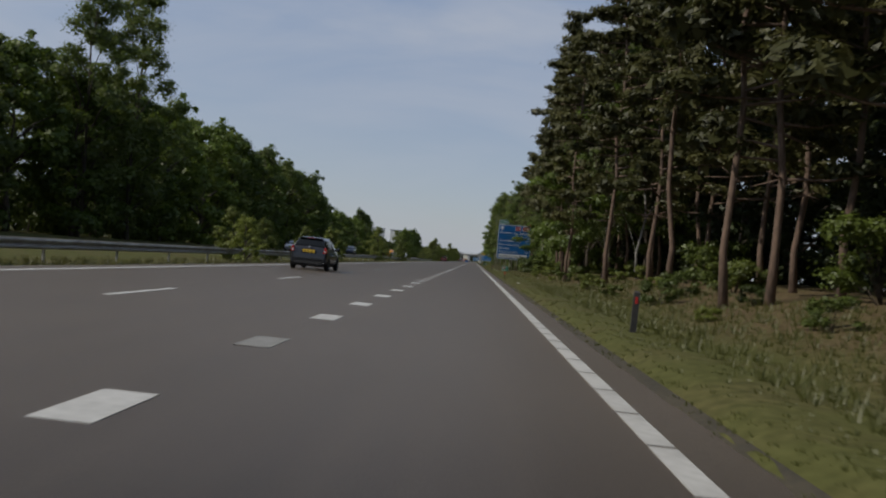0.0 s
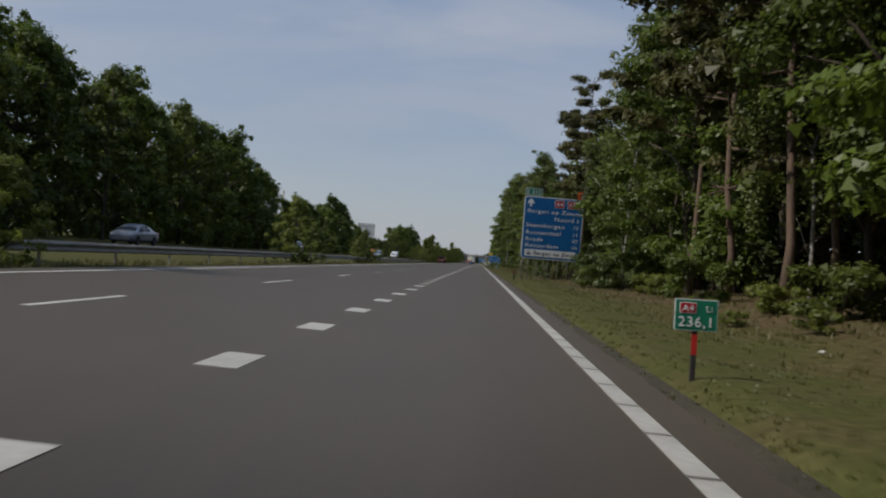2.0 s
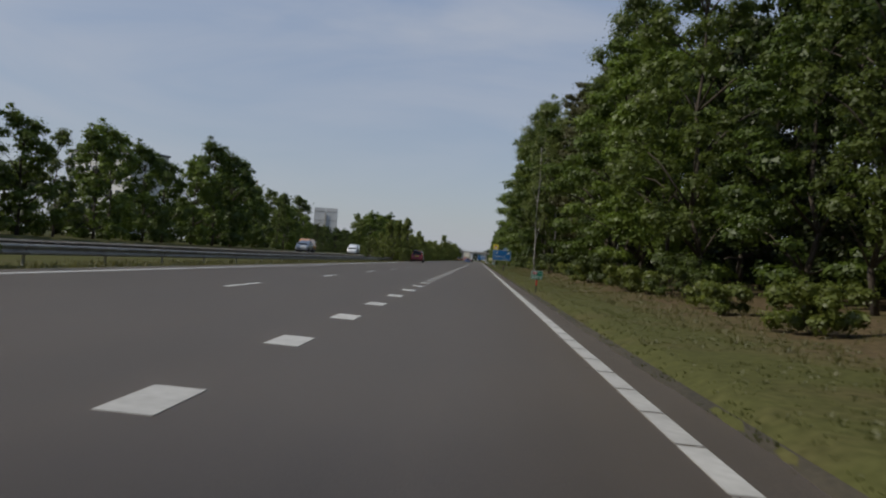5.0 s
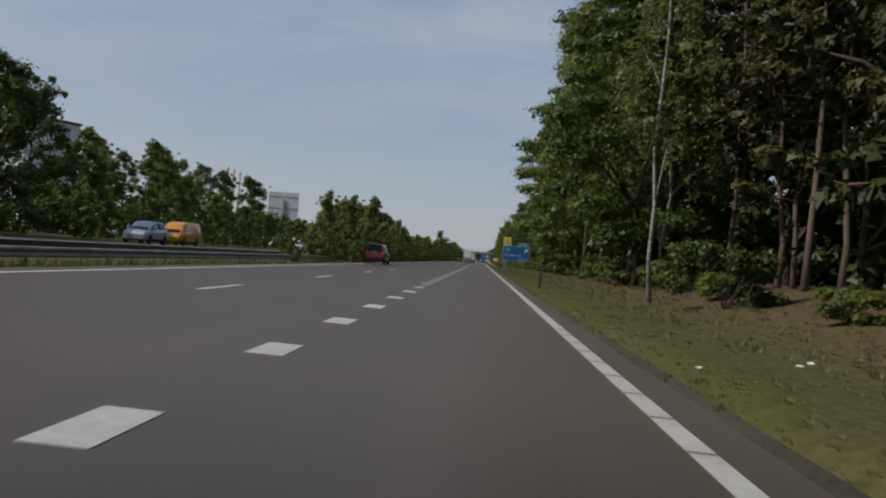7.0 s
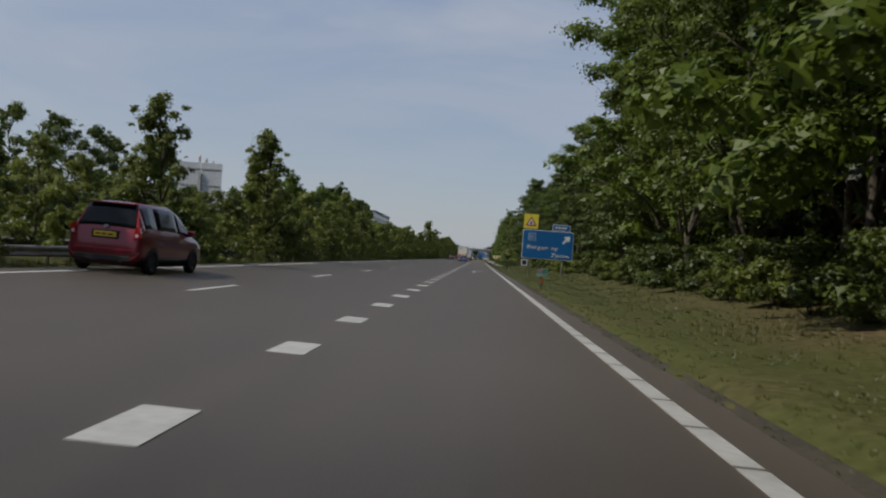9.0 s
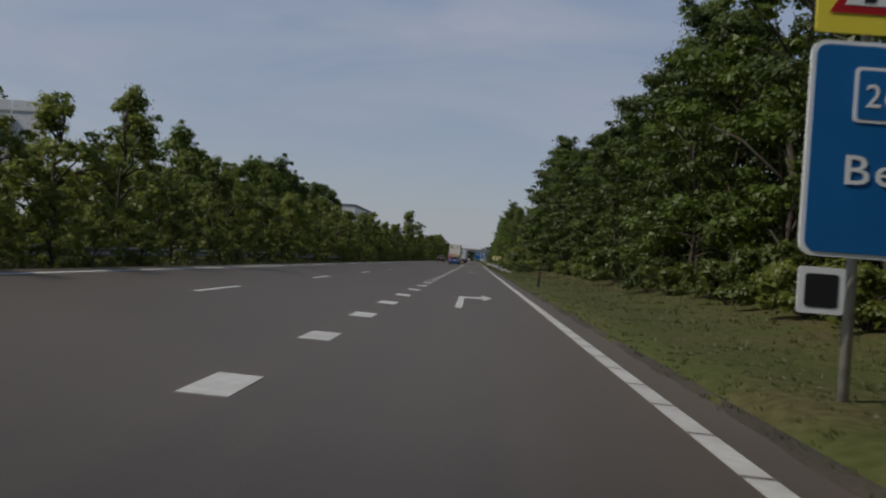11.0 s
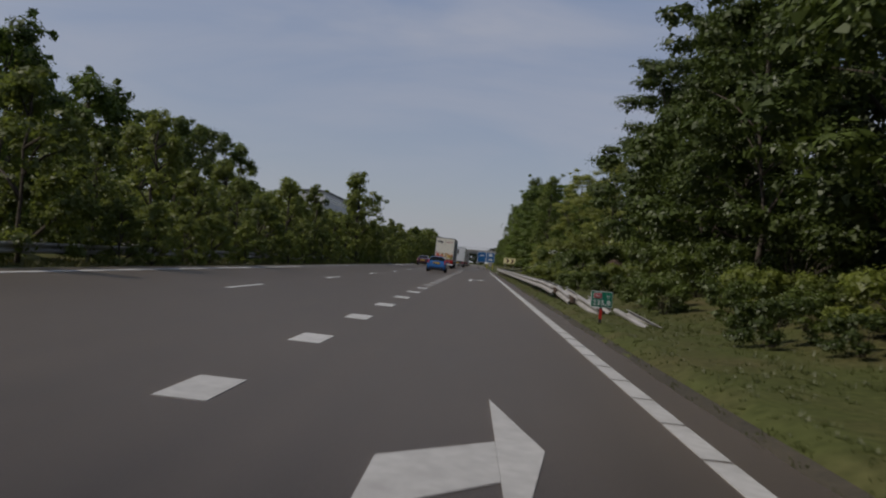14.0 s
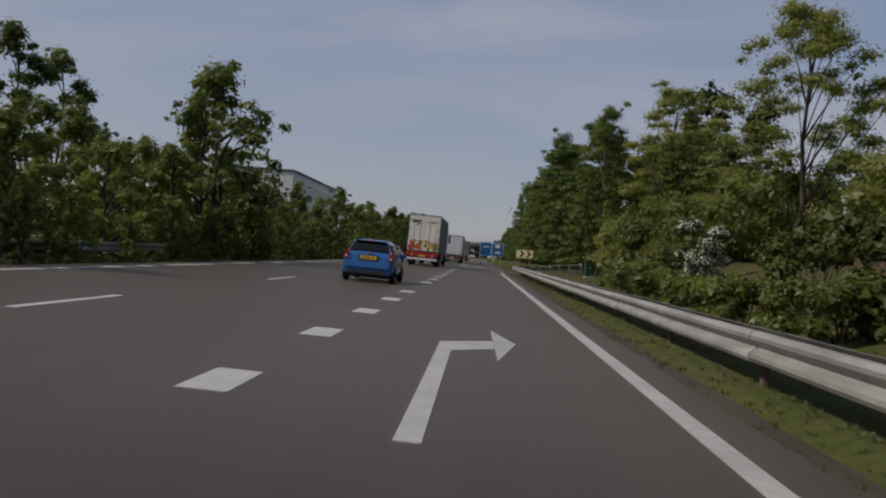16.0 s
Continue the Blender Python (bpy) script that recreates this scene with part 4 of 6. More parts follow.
def frame_strip(w, h, t, material, parent, z, x=0.0, y=-0.006):
    """A thin border on a plate."""
    bm = bmesh.new()
    for lo, hi in (((x - w / 2, z), (x + w / 2, z + t)), ((x - w / 2, z + h - t), (x + w / 2, z + h)), ((x - w / 2, z + t), (x - w / 2 + t, z + h - t)), ((x + w / 2 - t, z + t), (x + w / 2, z + h - t))):
        add_box(bm, (lo[0], y, lo[1]), (hi[0], y + 0.004, hi[1]))
    return part("border", bm, material, parent)


def letters(co, polys):
    """The faces of a line of text, letter by letter: pieces that overlap along x belong together."""
    root = list(range(len(co)))

    def top(i):
        while root[i] != i:
            root[i] = root[root[i]]
            i = root[i]
        return i

    for f in polys:
        for i in f[1:]:
            root[top(i)] = top(f[0])
    pieces = {}
    for f in polys:
        pieces.setdefault(top(f[0]), []).append(f)
    spans = sorted((min(co[i][0] for f in fs for i in f), max(co[i][0] for f in fs for i in f), fs) for fs in pieces.values())
    out = []
    for lo, hi, fs in spans:
        if out and lo < out[-1][0] - 0.004:
            out[-1] = (max(hi, out[-1][0]), out[-1][1] + fs)
        else:
            out.append((hi, list(fs)))
    return [fs for _, fs in out]


def words(text, size, material, parent, x, z, align="LEFT", y=-0.008, wide=1.0, space=1.12):
    """Letters on a plate; large ones are parts of their own, a line of small ones is one mesh."""
    cu = bpy.data.curves.new("lettering", "FONT")
    cu.body, cu.size, cu.align_x, cu.extrude, cu.space_character = text, size, align, 0.002, space
    cu.offset = size * 0.004
    cu.resolution_u = 3
    tmp = bpy.data.objects.new("lettering", cu)
    scene.collection.objects.link(tmp)
    me = bpy.data.meshes.new_from_object(tmp.evaluated_get(bpy.context.evaluated_depsgraph_get()))
    bpy.data.objects.remove(tmp)
    bpy.data.curves.remove(cu)
    me.transform(Matrix.Translation((x, y, z)) @ Matrix.Rotation(radians(90), 4, "X") @ Matrix.Diagonal((wide, 1, 1, 1)))
    if size < 0.3:
        me.materials.clear()
        me.materials.append(material)
        ob = new("lettering", me)
        ob.parent = parent
        return
    co = [tuple(v.co) for v in me.vertices]
    polys = [tuple(p.vertices) for p in me.polygons]
    bpy.data.meshes.remove(me)
    for letter in letters(co, polys):
        used = sorted({i for f in letter for i in f})
        at = {old: k for k, old in enumerate(used)}
        mesh_part("letter", [co[i] for i in used], [tuple(at[i] for i in f) for f in letter], material, parent)


def flat_shape(name, outline, material, parent, y=-0.008, thick=0.003):
    n = len(outline)
    verts = [(a, y, b) for a, b in outline] + [(a, y + thick, b) for a, b in outline]
    faces = [tuple(range(n)), tuple(range(2 * n - 1, n - 1, -1))] + [(i, n + i, n + (i + 1) % n, (i + 1) % n) for i in range(n)]
    return mesh_part(name, verts, faces, material, parent)


def pole(parent, x, y, z0, z1, r=0.045, material=None):
    return mesh_part("pole", *tube_data([(x, y, z0), (x, y, z1)], [r, r], 10), material or GALV, parent, smooth=True)


def direction_sign():
    """Large blue board with destinations, on a row of poles with raking struts."""
    s = empty("direction_sign", pose(3.97, 105.15, 0.06, 0, 0, 8.0) @ Matrix.Diagonal((0.965, 1, 1.0, 1)), "large blue motorway board with white destinations on steel poles", "road sign")
    z = 1.78
    panel("board", 4.86, 4.86, SIGN_WHITE, s, z, radius=0.26)
    panel("field", 4.72, 4.72, BLUE, s, z + 0.07, radius=0.21, thick=0.012, y=-0.009)
    y = -0.020
    up = z + 4.86
    panel("route_plate", 1.36, 0.56, SIGN_GREEN, s, up + 0.06, x=-1.72, thick=0.025, radius=0.05)
    frame_strip(1.36, 0.56, 0.035, SIGN_WHITE, s, up + 0.06, x=-1.72, y=-0.008)
    words("E 312", 0.44, SIGN_WHITE, s, -1.72, up + 0.185, "CENTER", y=-0.008)
    panel("flag_plate", 0.46, 0.56, ORANGE, s, up + 0.02, x=2.14, thick=0.02, radius=0.03)
    flat_shape("flag_mark", [(2.06, up + 0.22), (2.22, up + 0.22), (2.25, up + 0.34), (2.14, up + 0.40), (2.03, up + 0.34)], SIGN_BLACK, s)
    flat_shape("arrow", [(-1.98, up - 0.80), (-1.83, up - 0.80), (-1.83, up - 0.50), (-1.63, up - 0.62), (-1.63, up - 0.46), (-1.905, up - 0.16), (-2.18, up - 0.46), (-2.18, up - 0.62), (-1.98, up - 0.50)], SIGN_WHITE, s, y)
    for x, t, w in ((0.46, "A4", 0.80), (1.62, "A58", 1.02)):
        panel("road_number", w, 0.60, SIGN_WHITE, s, up - 0.78, x=x, thick=0.01, radius=0.06, y=y)
        panel("number_field", w - 0.07, 0.53, SIGN_RED, s, up - 0.745, x=x, thick=0.008, radius=0.04, y=y - 0.006)
        words(t, 0.45, SIGN_WHITE, s, x, up - 0.635, "CENTER", y=y - 0.009)
    for t, zz in (("Bergen op Zoom-", 1.27), ("Steenbergen", 2.37), ("Roosendaal", 2.94), ("Breda", 3.46), ("Rotterdam", 3.95)):
        words(t, 0.43, SIGN_WHITE, s, -2.16, up - zz, y=y, wide=1.30)
    words("Noord", 0.43, SIGN_WHITE, s, 0.10, up - 1.82, y=y, wide=1.25)
    for t, zz in (("2", 1.82), ("12", 2.35), ("11", 2.90), ("32", 3.39), ("66", 3.90)):
        words(t, 0.38, SIGN_WHITE, s, 2.14, up - zz, "RIGHT", y=y, wide=1.1)
    panel("place_plate", 4.16, 0.54, SIGN_WHITE, s, up - 4.66, x=-0.06, thick=0.01, radius=0.05, y=y)
    words("Bergen op Zoom", 0.38, SIGN_BLACK, s, -1.42, up - 4.51, y=y - 0.006, wide=1.2)
    for x in (-1.93, -1.81, -1.69):
        flat_shape("factory_mark", [(x - 0.05, up - 4.54), (x + 0.05, up - 4.54), (x + 0.05, up - 4.44), (x, up - 4.38), (x - 0.05, up - 4.44)], SIGN_BLACK, s, y - 0.006)
    flat_shape("chimney_mark", [(-1.86, up - 4.41), (-1.82, up - 4.41), (-1.82, up - 4.25), (-1.66, up - 4.21), (-1.86, up - 4.20)], SIGN_BLACK, s, y - 0.006)
    for x in (-2.25, -1.75, -1.0, -0.15, 0.65, 1.45, 2.2):
        pole(s, x, 0.11, -0.4, z + 4.4)
        mesh_part("strut", *tube_data([(x, 0.16, z + 3.2), (x, 2.3, -0.1)], [0.027, 0.027], 6), GALV, s, smooth=True)
        mesh_part("brace", *tube_data([(x, 0.14, z - 0.1), (x, 2.2, 0.0)], [0.022, 0.022], 6), GALV, s, smooth=True)
    for zz in (0.5, 2.4, 4.3):
        part("rail", box((-2.35, 0.035, z + zz), (2.35, 0.065, z + zz + 0.08), 0.004), GALV, s)


direction_sign()


def distance_sign(y, x, number, tilt=0.0, sink=0.0):
    """Small green kilometre plate on a dark post with a red band."""
    z = ground_z(x, y) - sink
    s = empty("kilometre_sign", pose(x, y, z, 0, tilt, 0), "small green kilometre plate on a dark post", "road sign", "kilometre plates")
    part("post", box((-0.028, 0.012, -0.3), (0.028, 0.05, 0.9), 0.006), POST_DARK, s)
    part("red_band", box((-0.031, 0.009, 0.28), (0.031, 0.02, 0.50), 0.003), POST_RED, s)
    panel("plate", 0.46, 0.34, SIGN_WHITE, s, 0.54, thick=0.012, radius=0.02)
    panel("field", 0.44, 0.32, SIGN_GREEN, s, 0.55, thick=0.006, radius=0.016, y=-0.004)
    panel("road_number", 0.18, 0.12, SIGN_WHITE, s, 0.725, x=-0.09, thick=0.004, radius=0.012, y=-0.008)
    panel("number_field", 0.165, 0.105, SIGN_RED, s, 0.7325, x=-0.09, thick=0.004, radius=0.01, y=-0.0105)
    words("A4", 0.10, SIGN_WHITE, s, -0.09, 0.75, "CENTER", y=-0.014)
    words("Li", 0.09, SIGN_WHITE, s, 0.10, 0.75, y=-0.010)
    words(number, 0.155, SIGN_WHITE, s, 0.0, 0.585, "CENTER", y=-0.010)


distance_sign(50.75, 0.89, "236,1", -1.0)
distance_sign(150.9, 0.80, "236,0")
distance_sign(251.2, 0.85, "235,9", 1.0)
distance_sign(352.0, 0.95, "235,8", sink=0.2)


def exit_sign():
    """Blue exit board on two poles with a yellow warning square on top."""
    s = empty("exit_sign", pose(2.75, 272.0, 0, 0, 0, 1.0), "blue exit board with a yellow warning plate on top", "road sign")
    z = 1.5
    panel("board", 3.45, 1.95, SIGN_WHITE, s, z, radius=0.12)
    panel("field", 3.37, 1.87, BLUE, s, z + 0.04, radius=0.1, thick=0.012, y=-0.009)
    y = -0.018
    words("Bergen op", 0.38, SIGN_WHITE, s, -1.40, z + 0.66, y=y, wide=1.2)
    words("Zoom", 0.38, SIGN_WHITE, s, 0.25, z + 0.18, y=y, wide=1.2)
    panel("exit_mark", 0.50, 0.50, SIGN_WHITE, s, z + 1.22, x=-1.08, thick=0.01, radius=0.04, y=y)
    panel("exit_field", 0.44, 0.44, BLUE, s, z + 1.25, x=-1.08, thick=0.008, radius=0.03, y=y - 0.004)
    words("26", 0.30, SIGN_WHITE, s, -1.08, z + 1.36, "CENTER", y=y - 0.007)
    flat_shape("arrow", [(0.96, z + 1.20), (1.06, z + 1.10), (1.32, z + 1.36), (1.42, z + 1.22), (1.50, z + 1.66), (1.06, z + 1.58), (1.20, z + 1.46)], SIGN_WHITE, s, y)
    panel("name_plate", 1.2, 0.40, SIGN_WHITE, s, z + 2.0, x=0.85, thick=0.02, radius=0.03)
    panel("name_field", 1.14, 0.34, BLUE, s, z + 2.03, x=0.85, thick=0.008, radius=0.02, y=-0.005)
    for x in (0.52, 0.72, 0.92, 1.12):
        part("lettering", box((x - 0.07, -0.011, z + 2.13), (x + 0.07, -0.005, z + 2.26)), SIGN_WHITE, s)
    panel("warning_plate", 0.98, 0.98, SIGN_YELLOW, s, z + 2.02, x=-1.22, thick=0.02, radius=0.03)
    cx, cz = -1.22, z + 2.44
    flat_shape("warning_triangle", [(cx - 0.38, cz - 0.24), (cx + 0.38, cz - 0.24), (cx, cz + 0.40)], SIGN_RED, s)
    flat_shape("triangle_field", [(cx - 0.25, cz - 0.165), (cx + 0.25, cz - 0.165), (cx, cz + 0.26)], SIGN_WHITE, s, -0.012)
    flat_shape("road_mark", [(cx - 0.08, cz - 0.14), (cx + 0.02, cz - 0.14), (cx + 0.07, cz), (cx - 0.0, cz + 0.1), (cx - 0.03, cz + 0.02)], SIGN_BLACK, s, -0.016)
    panel("small_plate", 0.42, 0.42, SIGN_WHITE, s, z - 0.52, x=-1.5, thick=0.015, radius=0.03)
    panel("small_field", 0.30, 0.30, SIGN_BLACK, s, z - 0.46, x=-1.5, thick=0.006, radius=0.03, y=-0.005)
    for x in (-1.2, 1.05):
        pole(s, x, 0.09, -0.3, z + 2.3, 0.05)


exit_sign()


def bend_fence():
    """Low tube railing inside the bend of the exit."""
    a, b = Vector((5.5, 438.2, 0)), Vector((2.75, 450.2, 0))
    f = empty("railing", pose(a.x, a.y, ground_z(a.x, a.y)), "low pale green tube railing beside the exit", "railing")
    for k in range(6):
        p = (b - a) * (k / 5)
        z = ground_z(a.x + p.x, a.y + p.y) - ground_z(a.x, a.y)
        mesh_part("post", *tube_data([(p.x, p.y, z - 0.3), (p.x, p.y, z + 0.95)], [0.03, 0.03], 8), RAIL_GREEN, f, smooth=True)
    d, zb = b - a, ground_z(b.x, b.y) - ground_z(a.x, a.y)
    for h in (0.48, 0.93):
        mesh_part("rail", *tube_data([(0, 0, h), (d.x, d.y, zb + h)], [0.024, 0.024], 8), RAIL_GREEN, f, smooth=True)


def roadside_cabinet(x, y):
    z = ground_z(x, y)
    c = empty("utility_cabinet", pose(x, y, z, 0, 0, 6), "dark green metal utility cabinet beside the railing", "cabinet")
    part("plinth", box((-0.34, -0.22, -0.3), (0.34, 0.22, 0.12), 0.01), CONCRETE, c)
    part("body", box((-0.32, -0.2, 0.12), (0.32, 0.2, 1.25), 0.015), CABINET_GREEN, c)
    part("roof", box((-0.36, -0.24, 1.25), (0.36, 0.24, 1.31), 0.012), CABINET_GREEN, c)
    for s in (-1, 1):
        d = part("door", box((s * 0.155 - 0.145, -0.212, 0.17), (s * 0.155 + 0.145, -0.2005, 1.2), 0.004), CABINET_GREEN, c)
        part("handle", box((s * 0.04 - 0.012, -0.228, 0.62), (s * 0.04 + 0.012, -0.2125, 0.76), 0.004), GALV, d)


def bank_fence():
    """Weathered board fence with a white coping on the bank, half overgrown."""
    a, b = Vector((9.3, 404.0, 0)), Vector((7.7, 388.5, 0))
    n, d = 62, b - a
    f = empty("board_fence", pose(a.x, a.y, 0, 0, 0, math.degrees(math.atan2(d.y, d.x))), "brown board fence with a white coping on the bank", "fence")
    low = min(ground_z(a.x + d.x * k / 8, a.y + d.y * k / 8) for k in range(9)) - 0.2
    long, first = d.length, None
    for k in range(n):
        at = (long * (k + 0.5) / n, 0, 0)
        if first is None:
            first = part("board", box((-0.108, -0.012, low), (0.108, 0.012, 2.42), 0.004), FENCE_WOOD, f)
            ob = first
        else:
            ob = new("board", first.data)
            ob.parent = f
        ob.location = (at[0], 0.004 * (k % 3), -0.01 * (k * 7 % 4))
    part("coping", box((-0.1, -0.11, 2.425), (long + 0.1, 0.11, 2.53), 0.01), FENCE_WHITE, f)
    for k in range(6):
        part("fence_post", box((long * k / 5 - 0.05, 0.024, low), (long * k / 5 + 0.05, 0.12, 2.40), 0.008), FENCE_WOOD, f)


def lamp_post(x, y, h):
    z = ground_z(x, y)
    p = empty("lamp_post", pose(x, y, z), "slim pale lamp post behind the shrubs", "lamp post")
    mesh_part("pole", *tube_data([(0, 0, -0.4), (0, 0, h * 0.5), (0, 0, h)], [0.06, 0.05, 0.04], 10), GALV, p, smooth=True)
    mesh_part("lamp_head", *tube_data([(0, 0, h - 0.02), (0, 0, h + 0.06), (0, 0, h + 0.22), (0, 0, h + 0.28)], [0.05, 0.13, 0.16, 0.05], 12), SIGN_BACK, p, smooth=True)


RAIL_GREEN = noisy("railing_paint", (0.10, 0.115, 0.075), (0.19, 0.21, 0.14), 8, 0.5)
CABINET_GREEN = noisy("cabinet_green", (0.012, 0.045, 0.030), (0.025, 0.075, 0.050), 3, 0.45)
FENCE_WOOD = noisy("fence_wood", (0.045, 0.028, 0.018), (0.14, 0.085, 0.055), 9, 0.9, bump=0.4, stretch=(1, 1, 0.15), by_object=0.5)
FENCE_WHITE = noisy("fence_white", (0.40, 0.38, 0.36), (0.62, 0.60, 0.57), 5, 0.7)
bend_fence()
roadside_cabinet(5.95, 437.2)
bank_fence()
lamp_post(9.6, 405.5, 2.0)


def chevron_sign(x, y, w=2.3, h=1.1, z=1.55):
    s = empty("chevron_sign", pose(x, y, 0), "yellow board with two black chevrons", "road sign")
    panel("board", w, h, CHEVRON_YELLOW, s, z, radius=0.05)
    for k in (-0.62, 0.32):
        c = z + h / 2
        flat_shape("chevron", [(k - 0.16, c - 0.42), (k + 0.18, c - 0.42), (k + 0.58, c), (k + 0.18, c + 0.42), (k - 0.16, c + 0.42), (k + 0.24, c)], CHEVRON_DARK, s)
    for k in (-0.8, 0.8):
        pole(s, k, 0.07, -0.3, z + h, 0.045)


chevron_sign(4.25, 492.0)


def gore_sign(x, y, w, h, z, arrow):
    s = empty("lane_sign", pose(x, y, 0), "blue exit sign at the split of the lanes", "road sign", "signs at the split")
    panel("board", w, h, SIGN_WHITE, s, z, radius=0.1)
    panel("field", w - 0.12, h - 0.12, BLUE, s, z + 0.06, radius=0.08, thick=0.012, y=-0.009)
    if arrow:
        flat_shape("arrow", [(-0.4, z + 0.42), (0.15, z + 0.42), (0.15, z + 0.25), (0.55, z + 0.55), (0.15, z + 0.85), (0.15, z + 0.68), (-0.4, z + 0.68)], SIGN_WHITE, s, -0.02)
        panel("exit_mark", 0.7, 0.5, SIGN_WHITE, s, z + 1.25, thick=0.01, y=-0.018)
    else:
        for k in (1.3,):
            part("lettering", box((-0.35, -0.02, z + k), (0.5, -0.012, z + k + 0.16)), SIGN_WHITE, s)
    for k in (-w * 0.35, w * 0.35):
        pole(s, k, 0.07, -0.3, z + h, 0.05, SIGN_YELLOW if arrow else GALV)


gore_sign(0.60, 500.0, 1.7, 2.0, 1.5, True)
gore_sign(-1.15, 501.0, 1.75, 2.1, 1.45, False)


def back_sign():
    """Rear of a large board across the motorway on a single mast."""
    s = empty("board_from_behind", pose(-43.5, 334.0, -1.1), "grey rear of a tall board on a single mast", "road sign")
    for k in (-1, 1):
        part("panel", box((k * 1.62 - 1.58, 0, 6.6), (k * 1.62 + 1.58, 0.06, 13.4), 0.02), SIGN_BACK, s)
    for zz in (7.5, 10.0, 12.4):
        part("rail", box((-3.1, -0.08, zz), (3.1, -0.01, zz + 0.12)), GALV, s)
    part("mast", box((-0.2, -0.38, -0.5), (0.2, -0.09, 12.0), 0.02), GALV, s)


back_sign()


# ---- far structures ----
def viaduct():
    v = empty("viaduct", pose(-8, 720, 0), "grey concrete viaduct crossing the motorway", "bridge")
    part("deck", box((-60, -5, 5.6), (70, 5, 6.7), 0.05), CONCRETE, v)
    part("parapet", box((-60, -5.25, 6.4), (70, -5.003, 7.3), 0.02), CONCRETE, v)
    for x in (-26.5, -5.5, 12.0):
        part("pier", box((x - 0.6, -4, -0.5), (x + 0.6, 4, 5.6), 0.1), CONCRETE, v)
    for x in range(-40, 60, 2):
        part("rail_post", box((x - 0.03, -5.15, 7.3), (x + 0.03, -5.09, 8.3)), GALV, v)
    part("handrail", box((-60, -5.16, 8.3), (70, -5.08, 8.38)), GALV, v)


viaduct()

FACADE = noisy("pale_facade", (0.48, 0.48, 0.47), (0.62, 0.62, 0.61), 2, 0.8)
WINDOW = plain("window_glass", (0.03, 0.04, 0.05), 0.08)
ROOFING = noisy("dark_roof", (0.06, 0.06, 0.065), (0.11, 0.11, 0.12), 2, 0.8)


def far_building(x, y, turn, length, depth, h, storeys, label):
    """A block with rows of windows, each a part."""
    b = empty("apartment_building", pose(x, y, 0.5, 0, 0, turn), label, "building")
    part("wall", box((-length / 2, -depth / 2, -1), (length / 2, depth / 2, h), 0.04), FACADE, b)
    part("roof", box((-length / 2 - 0.3, -depth / 2 - 0.3, h), (length / 2 + 0.3, depth / 2 + 0.3, h + 0.5), 0.04), ROOFING, b)
    first = None
    for i in range(storeys):
        for k in range(int(length / 3)):
            at = (-length / 2 + 1.5 + 3 * k, -depth / 2, (i + 0.3) * h / storeys)
            if first is None:
                first = part("window", box((-1.0, -0.03, 0), (1.0, 0.15, 1.5), 0.02), WINDOW, b)
                ob = first
            else:
                ob = new("window", first.data)
                ob.parent = b
            ob.location = at


far_building(-99.5, 330.0, -25, 24, 12, 22.0, 7, "pale high apartment block behind the trees")
far_building(-57.0, 609.0, 90, 60, 14, 18.4, 5, "long grey office block behind the trees")


def chimneys():
    for k in range(3):
        x = -175.0 + 4.2 * k
        c = empty("factory_chimney", pose(x, 700.0, 0), "slim grey factory chimney on the skyline", "chimney", "factory chimneys")
        mesh_part("shaft", *tube_data([(0, 0, 0), (0, 0, 51 - 1.5 * k)], [0.95, 0.7], 14), CONCRETE, c, smooth=True)
        mesh_part("rim", *tube_data([(0, 0, 49.2 - 1.5 * k), (0, 0, 50.0 - 1.5 * k)], [0.85, 0.85], 14), GALV, c, smooth=True)


chimneys()

# ---- vehicles ----
GLASS = plain("car_glass", (0.010, 0.012, 0.013), 0.10, spec=0.25)
RUBBER = noisy("tyre_rubber", (0.010, 0.010, 0.010), (0.028, 0.027, 0.026), 20, 0.85)
ALLOY = noisy("wheel_alloy", (0.32, 0.32, 0.33), (0.5, 0.5, 0.51), 8, 0.35, 0.8)
TRIM = noisy("black_trim", (0.012, 0.012, 0.013), (0.03, 0.03, 0.03), 12, 0.6)
LAMP_RED = plain("tail_lamp", (0.40, 0.012, 0.012), 0.12, 0.0, 0.6)
LAMP_WHITE = plain("clear_lamp", (0.62, 0.63, 0.64), 0.1, 0.0, 0.6)
PLATE = plain("plate_yellow", (0.78, 0.50, 0.03), 0.4)
BAR = plain("plate_bar", (0.03, 0.03, 0.03), 0.5)


def paint(name, colour):
    d = tuple(c * 0.86 for c in colour)
    return noisy(name, d, colour, 2.5, 0.32, 0.25, coat=0.7)


def ring(st):
    """Half section of a car body from the floor's middle to the roof's middle."""
    y, zb, belt, roof, w, wr = st
    return [(0, zb), (0.82 * w, zb), (0.97 * w, zb + 0.10), (w, zb + 0.45 * (belt - zb)), (0.985 * w, zb + 0.8 * (belt - zb)), (0.94 * w, belt), (wr, belt + 0.86 * (roof - belt)),
            (0.86 * wr, roof - 0.012), (0.45 * wr, roof + 0.008), (0, roof + 0.012)]


